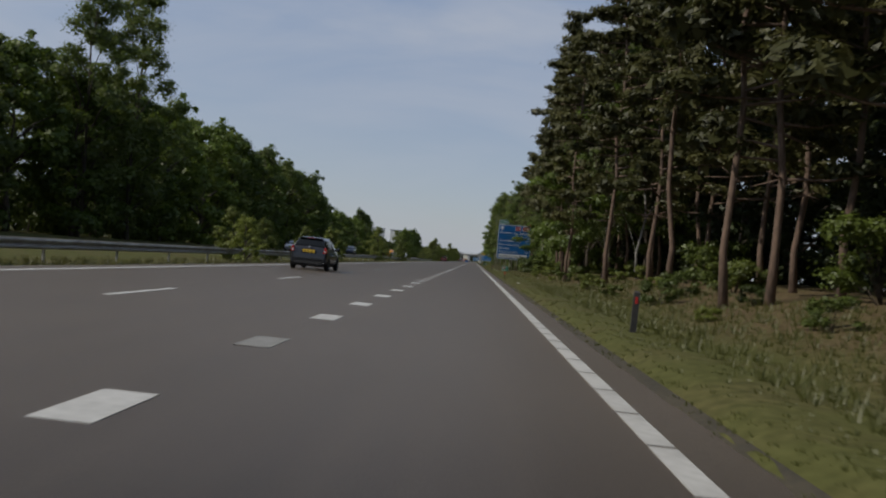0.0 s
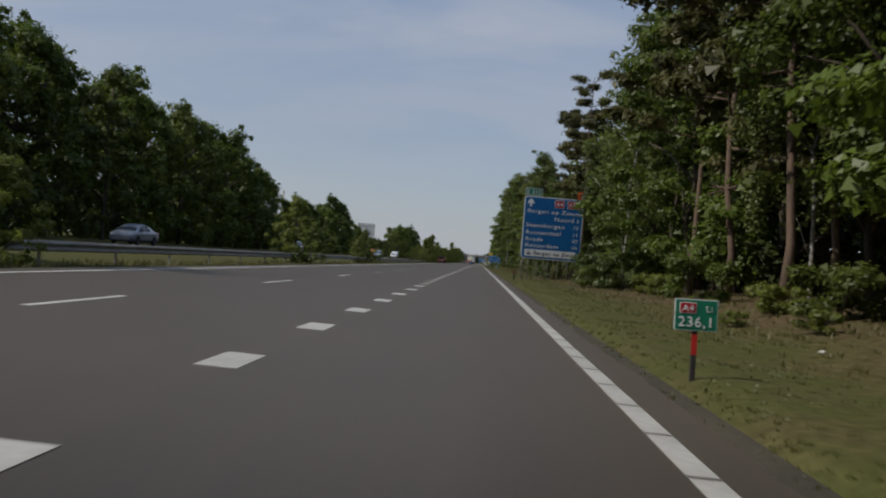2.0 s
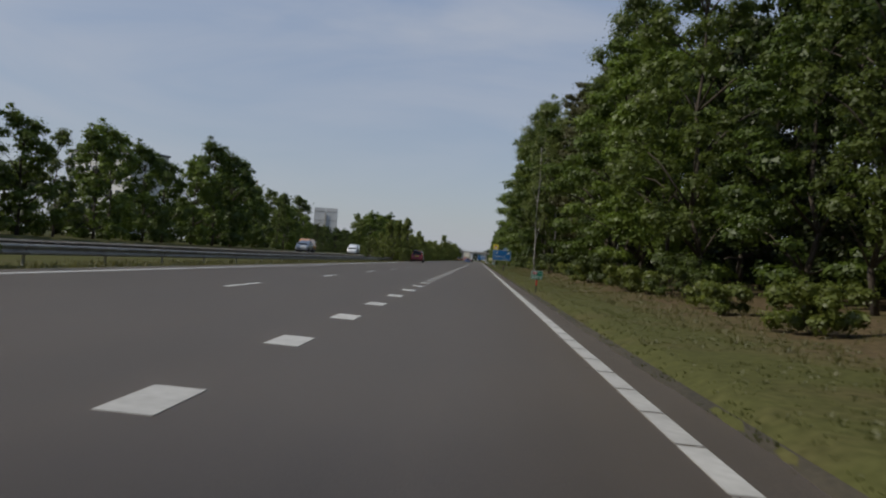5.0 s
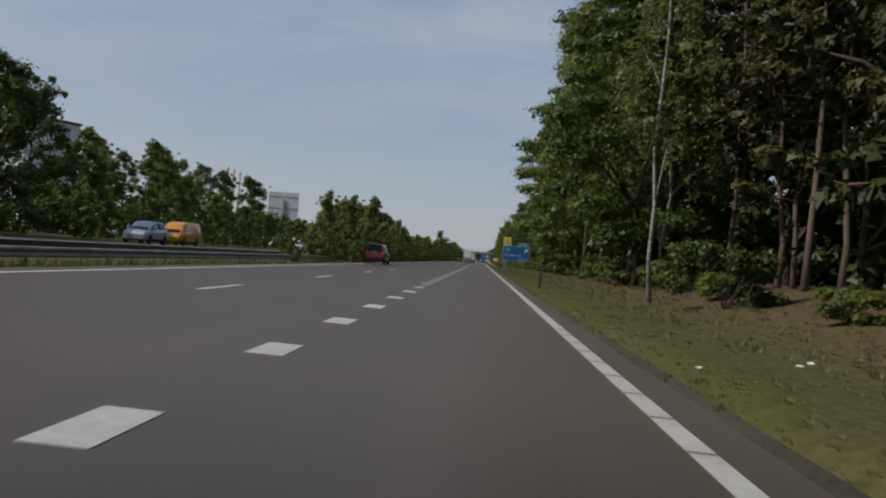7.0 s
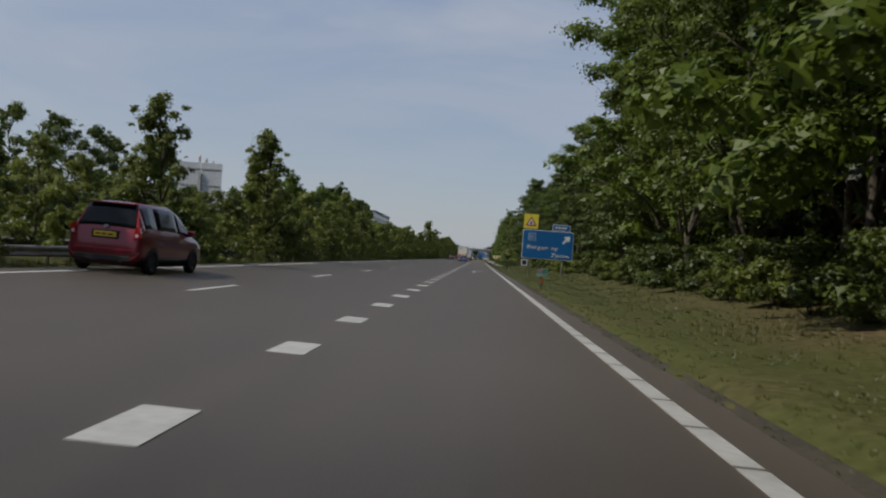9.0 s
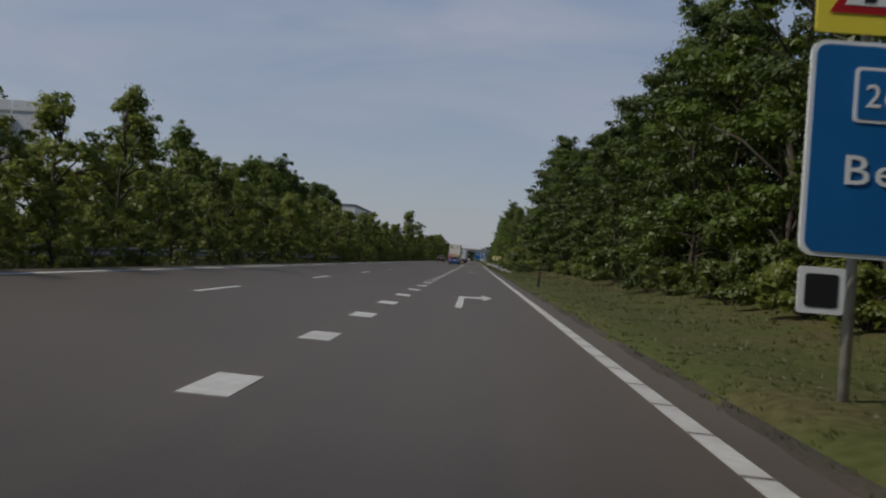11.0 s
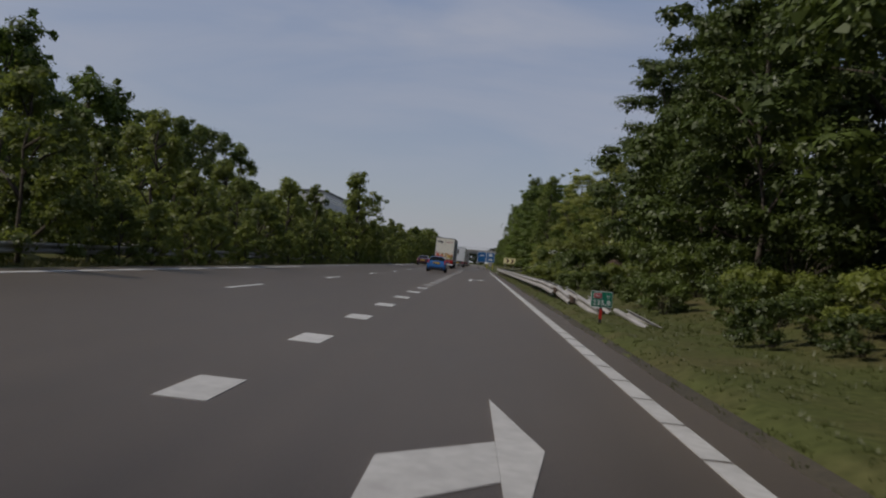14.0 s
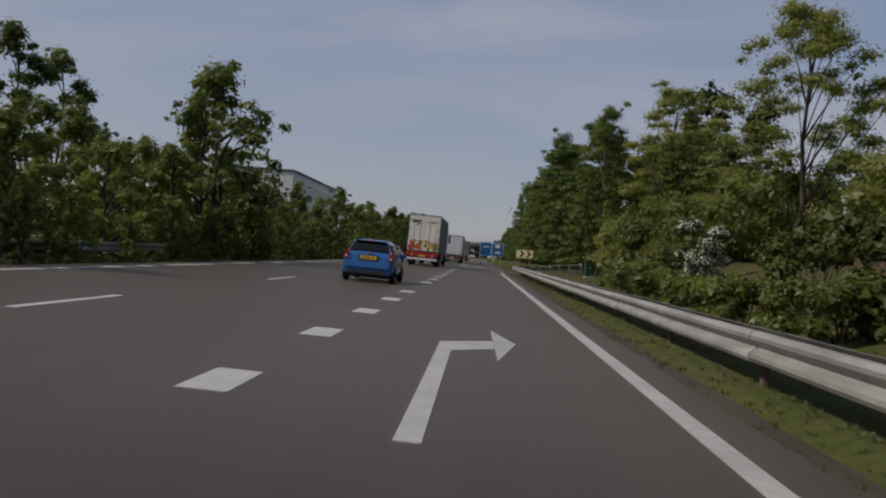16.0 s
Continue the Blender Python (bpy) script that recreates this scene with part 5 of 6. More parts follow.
class Shell:
    """A body lofted through stations of y, floor, belt, roof, half width, half roof width."""

    def __init__(self, stations):
        self.rows = np.array([[(x, s[0], z) for x, z in ring(s)] for s in stations], float)

    def at(self, u, v, side):
        n, m = self.rows.shape[:2]
        i, j = min(int(u), n - 2), min(int(v), m - 2)
        a, b = u - i, v - j
        r = self.rows
        p = (1 - a) * ((1 - b) * r[i, j] + b * r[i, j + 1]) + a * ((1 - b) * r[i + 1, j] + b * r[i + 1, j + 1])
        return np.array((p[0] * side, p[1], p[2]))

    def body(self, name, material, parent):
        n, m = self.rows.shape[:2]
        full = np.concatenate([self.rows, self.rows[:, -2:0:-1] * (-1, 1, 1)], 1)
        k = full.shape[1]
        verts = full.reshape(-1, 3)
        faces = [(i * k + j, (i + 1) * k + j, (i + 1) * k + (j + 1) % k, i * k + (j + 1) % k) for i in range(n - 1) for j in range(k)]
        faces += [tuple(range(k)), tuple(range((n - 1) * k, n * k))[::-1]]
        ob = mesh_part(name, verts, faces, material, parent, smooth=True)
        mod = ob.modifiers.new("edges", "BEVEL")
        mod.width, mod.segments, mod.limit_method, mod.angle_limit = 0.02, 2, "ANGLE", radians(28)
        return ob

    def patch(self, name, u0, u1, v0, v1, side, material, parent, out=0.012, label="", cut=0.0):
        """A panel that follows the body, standing a little proud of it. cut: how far its far end narrows."""
        grid, k = [], 6
        for i in range(k):
            for j in range(k):
                f = i / (k - 1)
                top = v1 - cut * f * (v1 - v0)
                u, v = u0 + (u1 - u0) * f, v0 + (top - v0) * j / (k - 1)
                e = 0.02
                p = self.at(u, v, side)
                n = np.cross(self.at(min(u + e, len(self.rows) - 1.001), v, side) - self.at(max(u - e, 0), v, side), self.at(u, v + e, side) - self.at(u, v - e, side)) * side
                n = n / (np.linalg.norm(n) + 1e-9)
                grid.append(p + n * out)
                grid.append(p - n * 0.01)
        idx = lambda i, j, s: 2 * (i * k + j) + s
        faces = [(idx(i, j, 0), idx(i + 1, j, 0), idx(i + 1, j + 1, 0), idx(i, j + 1, 0)) for i in range(k - 1) for j in range(k - 1)]
        for i in range(k - 1):
            faces += [(idx(i, 0, 1), idx(i + 1, 0, 1), idx(i + 1, 0, 0), idx(i, 0, 0)), (idx(i, k - 1, 0), idx(i + 1, k - 1, 0), idx(i + 1, k - 1, 1), idx(i, k - 1, 1)),
                      (idx(0, i, 0), idx(0, i + 1, 0), idx(0, i + 1, 1), idx(0, i, 1)), (idx(k - 1, i, 1), idx(k - 1, i + 1, 1), idx(k - 1, i + 1, 0), idx(k - 1, i, 0))]
        return mesh_part(name, grid, faces, material, parent, label, smooth=True)


    def pane(self, name, u0, u1, v0, material, parent, out=0.009):
        """A window across the whole body, from the edge v0 on one side to that on the other."""
        cols, k, m = [], 5, len(self.rows[0]) - 1
        for i in range(k):
            u = u0 + (u1 - u0) * i / (k - 1)
            row = [self.at(u, v0 + (m - 0.001 - v0) * j / 6, -1) for j in range(7)] + [self.at(u, m - 0.001 - (m - 0.001 - v0) * j / 6, 1) for j in range(1, 7)]
            cols.append(row)
        cols = np.array(cols)
        n = np.cross(np.gradient(cols, axis=1), np.gradient(cols, axis=0))
        n /= np.linalg.norm(n, axis=2)[:, :, None] + 1e-9
        if n[:, :, 2].mean() < 0:
            n = -n
        w = cols.shape[1]
        verts = np.concatenate([(cols + n * out).reshape(-1, 3), (cols - n * 0.01).reshape(-1, 3)])
        faces, o = [], k * w
        for i in range(k - 1):
            for j in range(w - 1):
                faces.append((i * w + j, i * w + j + 1, (i + 1) * w + j + 1, (i + 1) * w + j))
            faces += [(i * w, (i + 1) * w, o + (i + 1) * w, o + i * w), (i * w + w - 1, o + i * w + w - 1, o + (i + 1) * w + w - 1, (i + 1) * w + w - 1)]
        for j in range(w - 1):
            faces += [(j, o + j, o + j + 1, j + 1), ((k - 1) * w + j, (k - 1) * w + j + 1, o + (k - 1) * w + j + 1, o + (k - 1) * w + j)]
        return mesh_part(name, verts, faces, material, parent, smooth=True)


def lathe_x(profile, sides=20):
    """Turned about the x axis: rows of x and radius."""
    verts = [(x, r * math.cos(6.2832 * k / sides), r * math.sin(6.2832 * k / sides)) for x, r in profile for k in range(sides)]
    faces = [(i * sides + k, i * sides + (k + 1) % sides, (i + 1) * sides + (k + 1) % sides, (i + 1) * sides + k) for i in range(len(profile) - 1) for k in range(sides)]
    return verts, faces


def wheel(parent, x, y, r, side, width=0.19):
    w = empty("wheel", pose(x, y, r))
    w.parent = parent
    mesh_part("tyre", *lathe_x([(-width / 2, r * 0.62), (-width / 2, r * 0.9), (-width * 0.36, r), (width * 0.36, r), (width / 2, r * 0.9), (width / 2, r * 0.62), (-width / 2, r * 0.62)]), RUBBER, w, smooth=True)
    o = side * width * 0.38
    disc = [lathe_x([(o - side * 0.03, r * 0.62), (o, r * 0.60), (o - side * 0.04, r * 0.5), (o - side * 0.05, 0.01)], 20)]
    for k in range(5):
        a = 6.2832 * k / 5
        ca, sa = math.cos(a), math.sin(a)
        v = [(o + side * dx, ca * rr - sa * t, sa * rr + ca * t) for dx in (-0.035, 0.0) for rr, t in ((0.03, -0.03), (r * 0.58, -0.022), (r * 0.58, 0.022), (0.03, 0.03))]
        disc.append((v, [(0, 1, 2, 3), (4, 5, 6, 7), (0, 1, 5, 4), (1, 2, 6, 5), (2, 3, 7, 6), (3, 0, 4, 7)]))
    mesh_part("rim", *join(disc), ALLOY, w)


def car(name, at, turn, stations, colour, label, wheels, rear, side_glass, lamps, plate_z, wheel_r=0.30, plate=True, tall_lamps=False, plate_colour=None):
    """A passenger car: its tail lies at y = 0 and it points along +y."""
    thing = empty(name, pose(at[0], at[1], at[2], 0, math.degrees(math.atan(FALL)) if at[0] > -12 else 0, turn), label, "car" if "van" not in name else "van")
    sh = Shell(stations)
    sh.body("body", colour, thing)
    u0, u1 = rear
    sh.pane("rear_window", u0, u1, 6.35, GLASS, thing)
    sh.pane("windscreen", side_glass[-1][1] + 0.1, side_glass[-1][1] + 0.75, 6.5, GLASS, thing)
    for s in (-1, 1):
        for a, b, cut in side_glass:
            sh.patch("side_window", a, b, 5.15, 6.0, s, GLASS, thing, 0.008, cut=cut)
        sh.patch("tail_lamp", lamps[0], lamps[1], lamps[2], lamps[3], s, LAMP_RED, thing, 0.014, "red tail lamp")
        sh.patch("rear_bumper", 0.02, 1.05, 1.2, 3.0, s, colour, thing, 0.022)
        sh.patch("sill", 2.2, len(stations) - 2.6, 1.1, 2.3, s, TRIM, thing, 0.006)
        m = bmesh.new()
        mu = side_glass[-1][1] - 0.25
        p = sh.at(mu, 5.2, s)
        add_box(m, (p[0] + (0.0 if s > 0 else -0.2), p[1] - 0.06, p[2] - 0.02), (p[0] + (0.2 if s > 0 else 0.0), p[1] + 0.06, p[2] + 0.13), 0.03)
        part("mirror", m, colour, thing)
        for yy, a in zip(wheels, (0, 1)):
            w = stations[3][4]
            arch = lathe_x([(-0.004, wheel_r * 1.16), (0.006, wheel_r * 1.16), (0.006, 0.02)], 20)
            v = [(s * (w + 0.004 + x), yy + q, wheel_r + r) for x, q, r in arch[0]]
            v = [(x, q, max(r, 0.17)) for x, q, r in v]
            mesh_part("wheel_arch", v, arch[1], TRIM, thing)
            wheel(thing, s * (w - 0.07), yy, wheel_r, s)
    y0 = stations[0][0]
    zb = stations[0][1]
    if plate:
        p = sh.at(0.9, 8.9, 1)
        yp = stations[1][0] - 0.035
        pl = part("number_plate", box((-0.27, yp - 0.012, plate_z), (0.27, yp, plate_z + 0.125), 0.004), plate_colour or PLATE, thing, "yellow plate with dark bars")
        for x in (-0.17, -0.02, 0.14):
            part("plate_bar", box((x - 0.055, yp - 0.016, plate_z + 0.04), (x + 0.055, yp - 0.0125, plate_z + 0.078)), BAR, pl)
        part("plate_recess", box((-0.33, yp, plate_z - 0.04), (0.33, yp + 0.06, plate_z + 0.155), 0.01), TRIM, thing)
    w1, yr = stations[1][4], stations[1][0]
    for s in (-1, 1):
        lens = [(s * w1 * a, plate_z + b) for a, b in ((0.80, -0.02), (0.99, 0.02), (1.0, 0.14), (0.95, 0.26), (0.86, 0.27), (0.83, 0.12))]
        lamp = flat_shape("rear_lamp", lens if s > 0 else lens[::-1], LAMP_RED, thing, yr - 0.05, 0.13)
        part("reversing_light", box((s * w1 * 0.90 - 0.035, yr - 0.058, plate_z + 0.04), (s * w1 * 0.90 + 0.035, yr - 0.0505, plate_z + 0.11), 0.003), LAMP_WHITE, lamp, "clear reversing light")
    part("bumper_strip", box((-w1 * 0.86, y0 - 0.035, zb + 0.20), (w1 * 0.86, y0 + 0.05, zb + 0.25), 0.008), colour, thing)
    part("valance", box((-w1 * 0.78, y0 - 0.012, zb - 0.03), (w1 * 0.78, y0 + 0.12, zb + 0.10), 0.02), TRIM, thing)
    if stations[3][3] > 1.3:
        yt, zt, wt = stations[3][0], stations[3][3], stations[3][5]
        part("roof_spoiler", box((-wt * 0.92, yt - 0.10, zt - 0.005), (wt * 0.92, yt + 0.10, zt + 0.028), 0.012), colour, thing)
        part("brake_light", box((-0.16, yt - 0.108, zt + 0.002), (0.16, yt - 0.098, zt + 0.02), 0.002), LAMP_RED, thing)
    part("wiper", box((-0.05, stations[u_index(u0)][0] - 0.02, stations[u_index(u0)][3] + 0.015), (0.36, stations[u_index(u0)][0] + 0.01, stations[u_index(u0)][3] + 0.035)), TRIM, thing)
    part("exhaust", box((0.38, y0 + 0.0, zb - 0.05), (0.46, y0 + 0.35, zb + 0.02), 0.02), ALLOY, thing)
    part("badge", box((-0.05, stations[1][0] - 0.02, plate_z + 0.22), (0.05, stations[1][0] + 0.02, plate_z + 0.28), 0.008), ALLOY, thing)
    part("underside", box((-stations[3][4] * 0.8, 0.2, 0.17), (stations[3][4] * 0.8, stations[-1][0] - 0.2, zb + 0.06)), TRIM, thing)
    return thing


def u_index(u):
    return int(math.ceil(u))


# y, floor, belt, roof, half width, half roof width
HATCH = [(0.0, 0.30, 0.52, 0.56, 0.75, 0.68), (0.05, 0.25, 0.82, 0.92, 0.82, 0.75), (0.10, 0.24, 0.95, 1.05, 0.835, 0.73), (0.36, 0.22, 0.96, 1.45, 0.85, 0.585), (0.70, 0.21, 0.96, 1.50, 0.85, 0.60),
         (1.7, 0.20, 0.92, 1.52, 0.85, 0.605), (2.35, 0.20, 0.89, 1.44, 0.85, 0.58), (2.95, 0.20, 0.87, 0.98, 0.84, 0.66), (3.5, 0.22, 0.76, 0.84, 0.80, 0.62), (3.7, 0.28, 0.58, 0.64, 0.68, 0.55)]
MPV = [(0.0, 0.32, 0.56, 0.60, 0.76, 0.66), (0.05, 0.26, 0.90, 1.00, 0.85, 0.76), (0.09, 0.25, 1.00, 1.06, 0.875, 0.74), (0.34, 0.24, 1.02, 1.64, 0.89, 0.62), (0.7, 0.22, 1.01, 1.70, 0.89, 0.63),
       (2.2, 0.21, 0.97, 1.71, 0.89, 0.64), (2.9, 0.21, 0.94, 1.58, 0.89, 0.61), (3.7, 0.22, 0.92, 1.02, 0.88, 0.70), (4.2, 0.24, 0.80, 0.86, 0.84, 0.64), (4.42, 0.30, 0.62, 0.68, 0.72, 0.58)]
SEDAN = [(0.0, 0.32, 0.52, 0.58, 0.72, 0.64), (0.05, 0.26, 0.84, 0.94, 0.83, 0.70), (0.15, 0.25, 0.90, 0.98, 0.85, 0.70), (0.65, 0.22, 0.91, 1.02, 0.865, 0.70), (1.3, 0.21, 0.91, 1.38, 0.87, 0.55),
         (2.1, 0.20, 0.89, 1.43, 0.87, 0.56), (2.8, 0.20, 0.87, 1.34, 0.87, 0.54), (3.4, 0.20, 0.86, 0.96, 0.86, 0.68), (4.1, 0.22, 0.74, 0.80, 0.83, 0.62), (4.4, 0.28, 0.56, 0.62, 0.70, 0.56)]
VAN = [(0.0, 0.34, 0.60, 0.66, 0.84, 0.80), (0.03, 0.30, 1.10, 1.20, 0.93, 0.86), (0.06, 0.28, 1.15, 1.40, 0.945, 0.86), (0.16, 0.26, 1.16, 1.92, 0.95, 0.80), (0.6, 0.24, 1.16, 1.96, 0.95, 0.80),
       (2.9, 0.22, 1.14, 1.95, 0.95, 0.79), (3.6, 0.22, 1.10, 1.78, 0.95, 0.74), (4.25, 0.23, 1.02, 1.10, 0.94, 0.76), (4.65, 0.26, 0.84, 0.90, 0.90, 0.70), (4.8, 0.32, 0.62, 0.68, 0.78, 0.62)]

blue_car = car("blue_hatchback", (-5.43, 405.2, road_z(-5.43)), 0, HATCH, paint("blue_paint", (0.016, 0.125, 0.36)), "small bright blue hatchback on the asphalt lane", (0.62, 2.98), (2.05, 2.92),
    [(3.1, 4.9, 0.0), (5.05, 6.6, 0.55)], (1.05, 2.3, 4.6, 6.4), 0.80)
blue_car.matrix_basis = blue_car.matrix_basis @ Matrix.Diagonal((0.98, 1, 0.92, 1))
car("red_people_carrier", (-10.65, 235.6, road_z(-10.65)), 0, MPV, paint("red_paint", (0.24, 0.012, 0.022)), "dark red family van on the asphalt lane", (0.75, 3.5), (2.05, 2.95),
    [(3.1, 4.2, 0.0), (4.25, 5.3, 0.0), (5.4, 6.6, 0.5)], (1.3, 2.9, 5.0, 6.3), 0.84, 0.31)
car("black_hatchback", (-8.95, 27.5, road_z(-8.95)), 0, HATCH, paint("black_paint", (0.016, 0.016, 0.019)), "black hatchback with red tail lamps on the road", (0.62, 2.98), (2.05, 2.92),
    [(3.1, 4.9, 0.0), (5.05, 6.6, 0.55)], (1.05, 2.0, 4.6, 6.0), 0.80)
car("dark_sedan", (-9.6, 448.0, road_z(-9.6)), 0, SEDAN, paint("wine_paint", (0.06, 0.010, 0.016)), "dark wine red saloon on the asphalt", (0.85, 3.5), (3.1, 3.9), [(4.1, 5.0, 0.0), (5.1, 6.4, 0.5)], (1.0, 2.2, 4.2, 5.6), 0.68)
car("dark_sedan", (-9.4, 505.0, road_z(-9.4)), 0, SEDAN, paint("dark_blue_paint", (0.012, 0.018, 0.04)), "dark blue saloon on the asphalt", (0.85, 3.5), (3.1, 3.9), [(4.1, 5.0, 0.0), (5.1, 6.4, 0.5)], (1.0, 2.2, 4.2, 5.6), 0.68)
car("white_van", (-26.2, 278.0, 0.55), 180, VAN, paint("white_paint", (0.72, 0.73, 0.74)), "white delivery van on the opposite carriageway", (0.95, 3.9), (2.1, 2.9), [(5.1, 6.6, 0.4)], (1.3, 2.6, 4.2, 5.0), 1.0, 0.33)
car("orange_van", (-26.6, 236.0, 0.55), 180, VAN, paint("orange_paint", (0.62, 0.24, 0.015)), "orange yellow van on the opposite carriageway", (0.95, 3.9), (2.1, 2.9), [(5.1, 6.6, 0.4)], (1.3, 2.6, 4.2, 5.0), 1.0, 0.33)
car("silver_car", (-24.0, 222.5, 0.63), 180, HATCH, paint("silver_paint", (0.42, 0.44, 0.46)), "silver car on the opposite carriageway", (0.62, 2.98), (2.05, 2.92), [(3.1, 4.9, 0.0), (5.05, 6.6, 0.55)], (1.05, 2.3, 4.6, 6.4), 0.80)
car("silver_car", (-25.0, 98.0, 0.6), 180, SEDAN, paint("steel_paint", (0.20, 0.22, 0.26)), "grey blue saloon on the opposite carriageway", (0.85, 3.5), (3.1, 3.9), [(4.1, 5.0, 0.0), (5.1, 6.4, 0.5)], (1.0, 2.2, 4.2, 5.6), 0.68)
car("dark_car", (-24.6, 143.0, 0.6), 180, HATCH, paint("slate_paint", (0.035, 0.04, 0.055)), "dark slate hatchback on the opposite carriageway", (0.62, 2.98), (2.05, 2.92), [(3.1, 4.9, 0.0), (5.05, 6.6, 0.55)], (1.05, 2.3, 4.6, 6.4), 0.80)

CREAM = noisy("trailer_cream", (0.80, 0.75, 0.60), (0.88, 0.84, 0.72), 1.5, 0.5, big=0.4)
# Side grey lowered so the shade on the trailer's right is in its colour.
SHADED_TRAILER_GREY = noisy("shaded_trailer_grey", (0.15, 0.15, 0.145), (0.25, 0.25, 0.24), 1.5, 0.5, big=0.3)
CHASSIS_RED = noisy("chassis_red", (0.28, 0.02, 0.015), (0.46, 0.035, 0.025), 5, 0.5)
STEEL = noisy("door_steel", (0.22, 0.22, 0.22), (0.42, 0.42, 0.41), 8, 0.4, 0.6)


def truck(x, y, body, chassis, label, picture, length=13.4, h=4.08, name="lorry"):
    """Articulated lorry seen from behind: box body with two doors, lock rods, bumper beam, axles and a cab."""
    t = empty(name, pose(x, y, road_z(x), 0, math.degrees(math.atan(FALL)), 0), label, "lorry", "lorries on the road")
    w = 1.27
    part("box_body", box((-w, 0.03, 1.15), (w, length, h), 0.02), SHADED_TRAILER_GREY if picture else body, t)
    for s in (-1, 1):
        lo, hi = (-w + 0.05, -0.012) if s < 0 else (0.012, w - 0.05)
        d = part("rear_door", box((lo, -0.03, 1.22), (hi, 0.028, h - 0.09), 0.012), body, t)
        for q in (0.3, 0.72):
            xx = lo + (hi - lo) * (q if s > 0 else 1 - q)
            mesh_part("lock_rod", *tube_data([(xx, -0.055, 1.2), (xx, -0.055, h - 0.1)], [0.011, 0.011], 6), SIGN_BACK, d)
        for zz in (1.5, 2.2, 2.9, 3.6):
            xo = hi if s > 0 else lo
            part("hinge", box((xo - 0.14 if s > 0 else xo, -0.06, zz), (xo if s > 0 else xo + 0.14, -0.02, zz + 0.07), 0.01), STEEL, d)
        part("corner_post", box((s * w - 0.05 if s > 0 else s * w, -0.035, 1.15), (s * w if s > 0 else s * w + 0.05, 0.029, h), 0.01), STEEL, t)
        part("tail_lamp", box((s * 0.93 - 0.28, -0.06, 0.78), (s * 0.93 + 0.28, 0.03, 0.93), 0.02), LAMP_RED, t, "red tail lamp cluster")
        part("lamp_glass", box((s * 0.80 - 0.07, -0.07, 0.81), (s * 0.80 + 0.07, -0.055, 0.90), 0.005), LAMP_WHITE, t)
        part("mudflap", box((s * 0.98 - 0.28, 0.9, 0.25), (s * 0.98 + 0.28, 0.93, 0.95), 0.01), TRIM, t)
        for yy in (1.9, 3.25, 4.6):
            wheel(t, s * 1.03, yy, 0.5, s, 0.38)
        for yy in (length + 0.4, length + 1.8):
            wheel(t, s * 1.05, yy, 0.5, s, 0.32)
        part("side_guard", box((s * 1.2 - 0.02, 5.6, 0.5), (s * 1.2 + 0.02, length - 4, 1.0), 0.01), STEEL, t)
    part("roof_trim", box((-w, -0.04, h - 0.085), (w, 0.029, h + 0.01), 0.01), STEEL, t)
    part("bumper_beam", box((-1.22, -0.05, 0.46), (1.22, 0.09, 0.62), 0.015), SIGN_WHITE if picture else STEEL, t)
    part("lamp_board", box((-1.25, -0.02, 0.66), (1.25, 0.10, 1.12), 0.02), chassis, t)
    part("number_plate", box((-0.27, -0.04, 0.74), (0.27, -0.021, 0.86), 0.004), PLATE, t, "yellow plate")
    part("chassis", box((-0.55, 0.15, 0.75), (0.55, length + 2, 1.148)), TRIM, t)
    part("cab", box((-1.24, length + 0.35, 0.9), (1.24, length + 2.5, 3.7), 0.12), body if not picture else SIGN_WHITE, t)
    for s in (-1, 1):
        part("wing_mirror", box((s * 1.42 - 0.09, length + 2.2, 2.2), (s * 1.42 + 0.09, length + 2.32, 3.0), 0.03), TRIM, t)
    if picture:
        rng = random.Random(3)
        dark = SIGN_BLACK
        for k, xx in enumerate((-1.0, -0.82, -0.64, -0.46)):
            part("logo_bar", box((xx, -0.036, 3.40), (xx + 0.14, -0.031, 3.64)), dark, t)
        flat_shape("logo_leaf", [(-0.66, 3.18), (-0.48, 3.28), (-0.42, 3.40), (-0.60, 3.34)], dark, t, y=-0.036)
        for xx in (0.20, 0.36, 0.52, 0.68, 0.84):
            part("logo_bar", box((xx, -0.036, 3.44), (xx + 0.12, -0.031, 3.55)), CHASSIS_RED, t)
        hues = [plain("fruit_red", (0.55, 0.03, 0.02)), plain("fruit_orange", (0.70, 0.22, 0.03)), plain("fruit_yellow", (0.72, 0.50, 0.08)), plain("fruit_green", (0.16, 0.26, 0.04)), plain("fruit_brown", (0.32, 0.14, 0.06))]
        for k in range(120):
            cx, cz = rng.uniform(-1.12, 1.12), 1.34 + 0.75 * rng.random() ** 1.6
            r = rng.uniform(0.05, 0.14) * (1.2 if cz < 1.7 else 0.8)
            if abs(cx) < r + 0.03 or abs(cx) > 1.2 - r:
                continue
            out = [(cx + r * math.cos(0.6283 * i) * rng.uniform(0.8, 1.1), cz + r * math.sin(0.6283 * i) * rng.uniform(0.8, 1.1)) for i in range(10)]
            flat_shape("printed_fruit", out, hues[0] if cx < -0.75 else hues[rng.randrange(5)], t, y=-0.034 - 0.0004 * k / 10, thick=0.002)


truck(-6.5, 443.5, CREAM, CHASSIS_RED, "lorry with cream doors, printed fruit and red bumper", True)
truck(-5.8, 492.0, SIGN_WHITE, TRIM, "plain white box lorry further ahead", False, h=3.85)
truck(-5.8, 540.0, SHADED_TRAILER_GREY, TRIM, "grey box lorry far ahead in the queue", False)
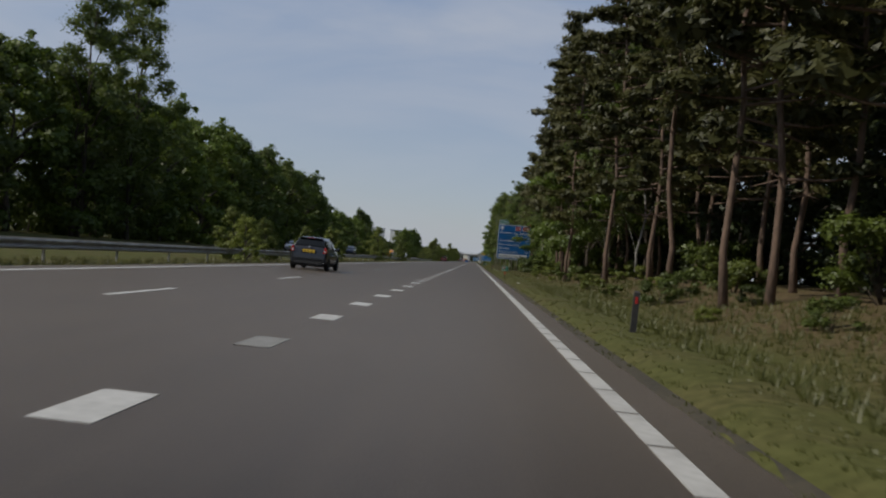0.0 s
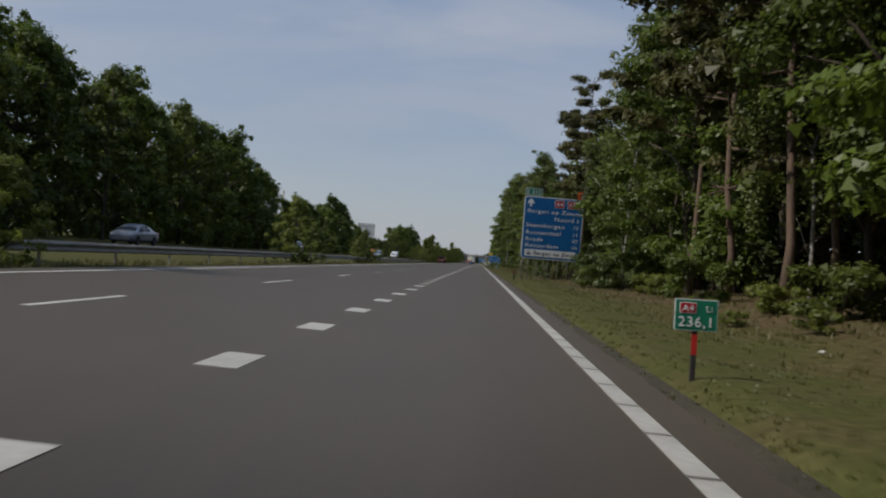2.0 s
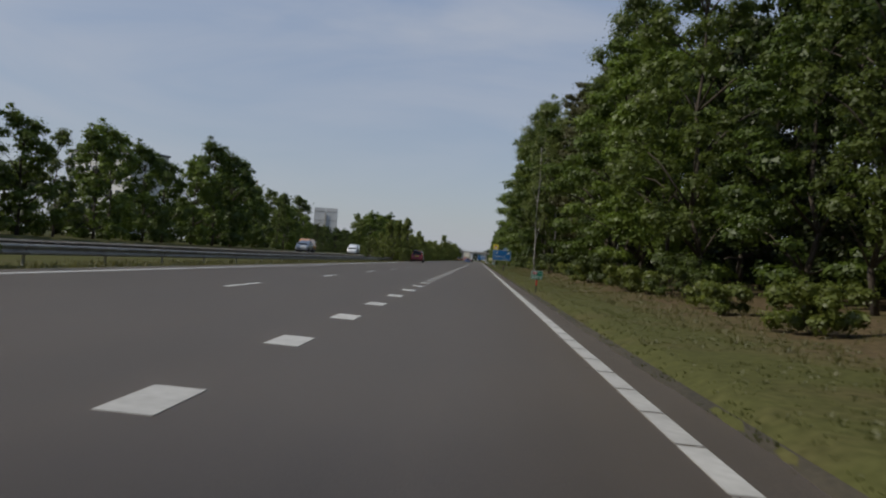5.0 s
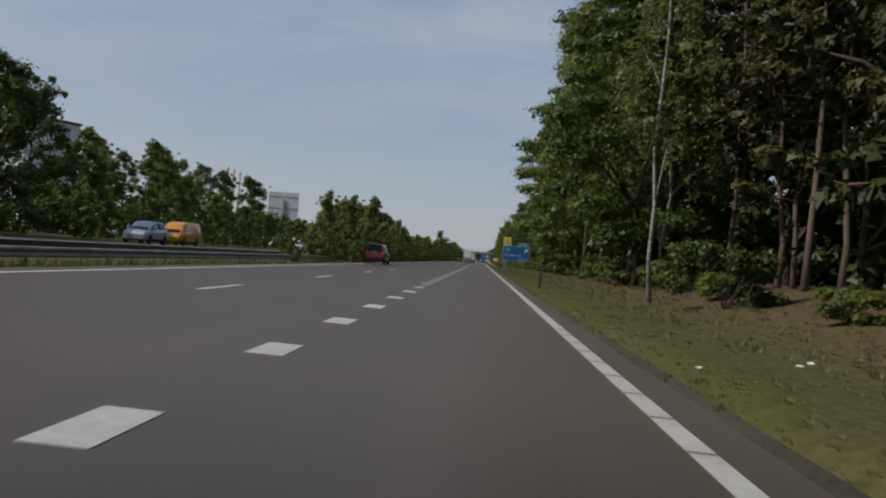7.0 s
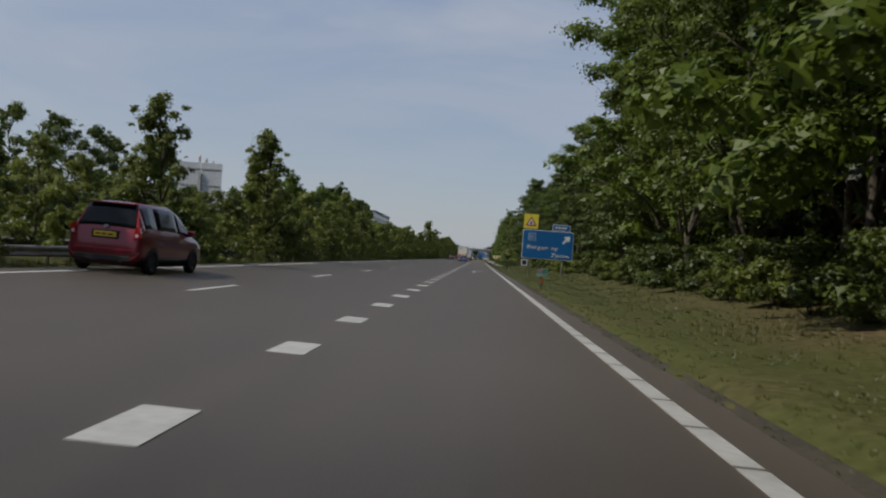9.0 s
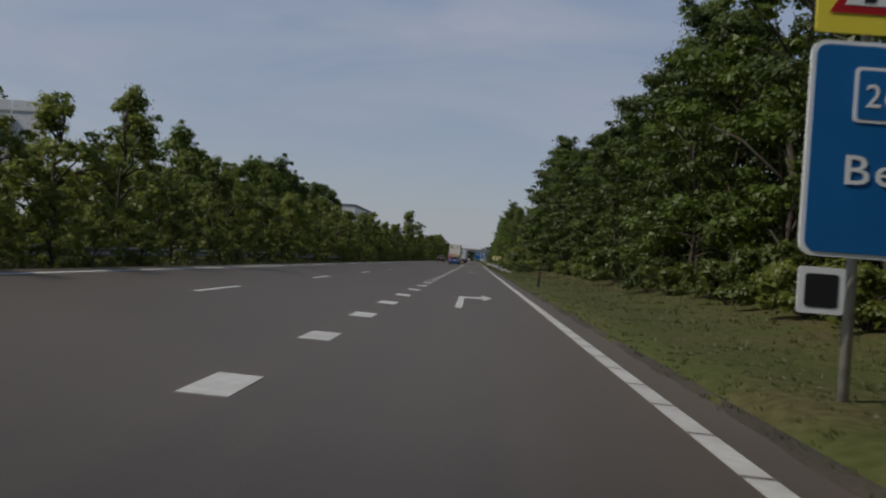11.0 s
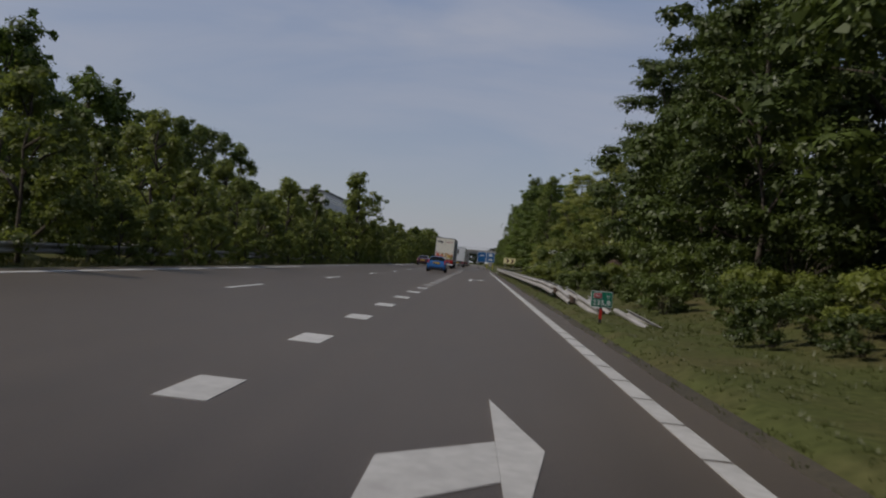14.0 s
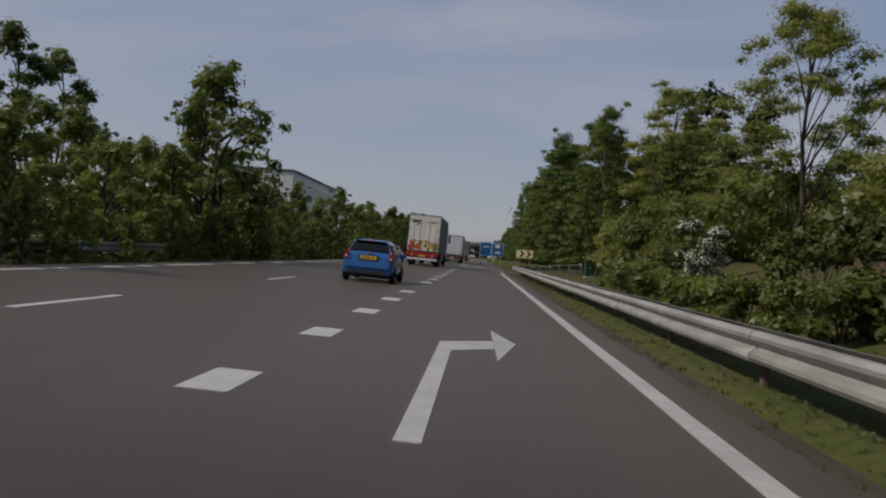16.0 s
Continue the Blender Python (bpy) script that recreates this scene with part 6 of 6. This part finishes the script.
car("white_van", (-5.6, 585.0, road_z(-5.6)), 0, VAN, paint("white_van_paint", (0.7, 0.71, 0.72)), "white van far ahead in the queue", (0.95, 3.9), (2.1, 2.9), [(5.1, 6.6, 0.4)], (1.3, 2.6, 4.2, 5.0), 1.0, 0.33)

# ---- verge grass, weeds and litter ----
def blades(name, x0, x1, y0, y1, n, tall, material, label, seed, dense_by=None):
    """Loose grass blades in tufts, one joined sheet of thin triangles."""
    rng = np.random.default_rng(seed)
    k = n // 9
    tx, ty = x0 + (x1 - x0) * rng.random(k) ** 1.15, y0 + (y1 - y0) * rng.random(k)
    size = tall * (0.5 + 0.9 * rng.random(k))
    verts, faces = np.zeros((k * 9 * 3, 3)), np.arange(k * 27).reshape(-1, 3)
    base = np.array([ground_z(a, b) for a, b in zip(tx, ty)])
    i = np.repeat(np.arange(k), 9)
    a = rng.random(k * 9) * 6.2832
    r = rng.random(k * 9) * 0.11
    px, py, pz = tx[i] + np.cos(a) * r, ty[i] + np.sin(a) * r, base[i] - 0.01
    h = size[i] * (0.6 + 0.6 * rng.random(k * 9))
    wdt = 0.005 + 0.008 * rng.random(k * 9)
    t = a + 1.5708
    verts[0::3] = np.stack([px - np.cos(t) * wdt, py - np.sin(t) * wdt, pz], 1)
    verts[1::3] = np.stack([px + np.cos(t) * wdt, py + np.sin(t) * wdt, pz], 1)
    verts[2::3] = np.stack([px + np.cos(a) * h * 0.5, py + np.sin(a) * h * 0.5, pz + h], 1)
    ob = leaf_part(name, (verts, faces), material, None)
    tagged(ob, label, "grass", kind="stuff")


blades("verge_grass", 0.58, 4.2, -6, 235, 150000, 0.038, BLADE, "short olive green grass on the verge", 1)
blades("verge_grass", 0.58, 4.2, 235, 440, 130000, 0.042, FRESH_BLADE, "short fresh green grass on the verge", 6)
blades("tall_grass", 1.7, 6.5, -6, 34, 26000, 0.15, BLADE, "tall green grass and weeds under the pines", 4)
blades("dry_grass", 2.4, 6.5, 34, 235, 40000, 0.12, DRY_BLADE, "taller dry grass and weeds by the wood", 2)
blades("tall_grass", 2.2, 6.5, 235, 430, 34000, 0.10, FRESH_BLADE, "taller green grass and weeds by the wood", 7)
blades("median_grass", -15.0, -11.9, 0, 420, 60000, 0.22, DRY_BLADE, "dry grass in the median", 3)

LITTER = noisy("litter_white", (0.5, 0.48, 0.45), (0.75, 0.74, 0.72), 20, 0.7)


def litter(x, y, s, seed):
    rng = random.Random(seed)
    bm = bmesh.new()
    bmesh.ops.create_icosphere(bm, subdivisions=1, radius=s)
    for v in bm.verts:
        v.co = Vector((v.co.x * rng.uniform(0.7, 1.5), v.co.y * rng.uniform(0.6, 1.2), v.co.z * rng.uniform(0.25, 0.6)))
    ob = part("paper_scrap", bm, LITTER)
    ob.location = (x, y, ground_z(x, y) + s * 0.3)
    tagged(ob, "crumpled pale scrap of litter in the grass", "litter", "litter on the verge")


for i, (x, y, s) in enumerate([(1.9, 101.6, 0.05), (1.7, 100.6, 0.04), (2.55, 178.6, 0.06), (2.8, 178.9, 0.06), (1.0, 177.6, 0.05), (1.1, 36.5, 0.07), (3.6, 54.0, 0.06), (1.6, 316.0, 0.05), (3.2, 12.0, 0.05), (2.6, 92.0, 0.07)]):
    litter(x, y, s, i)
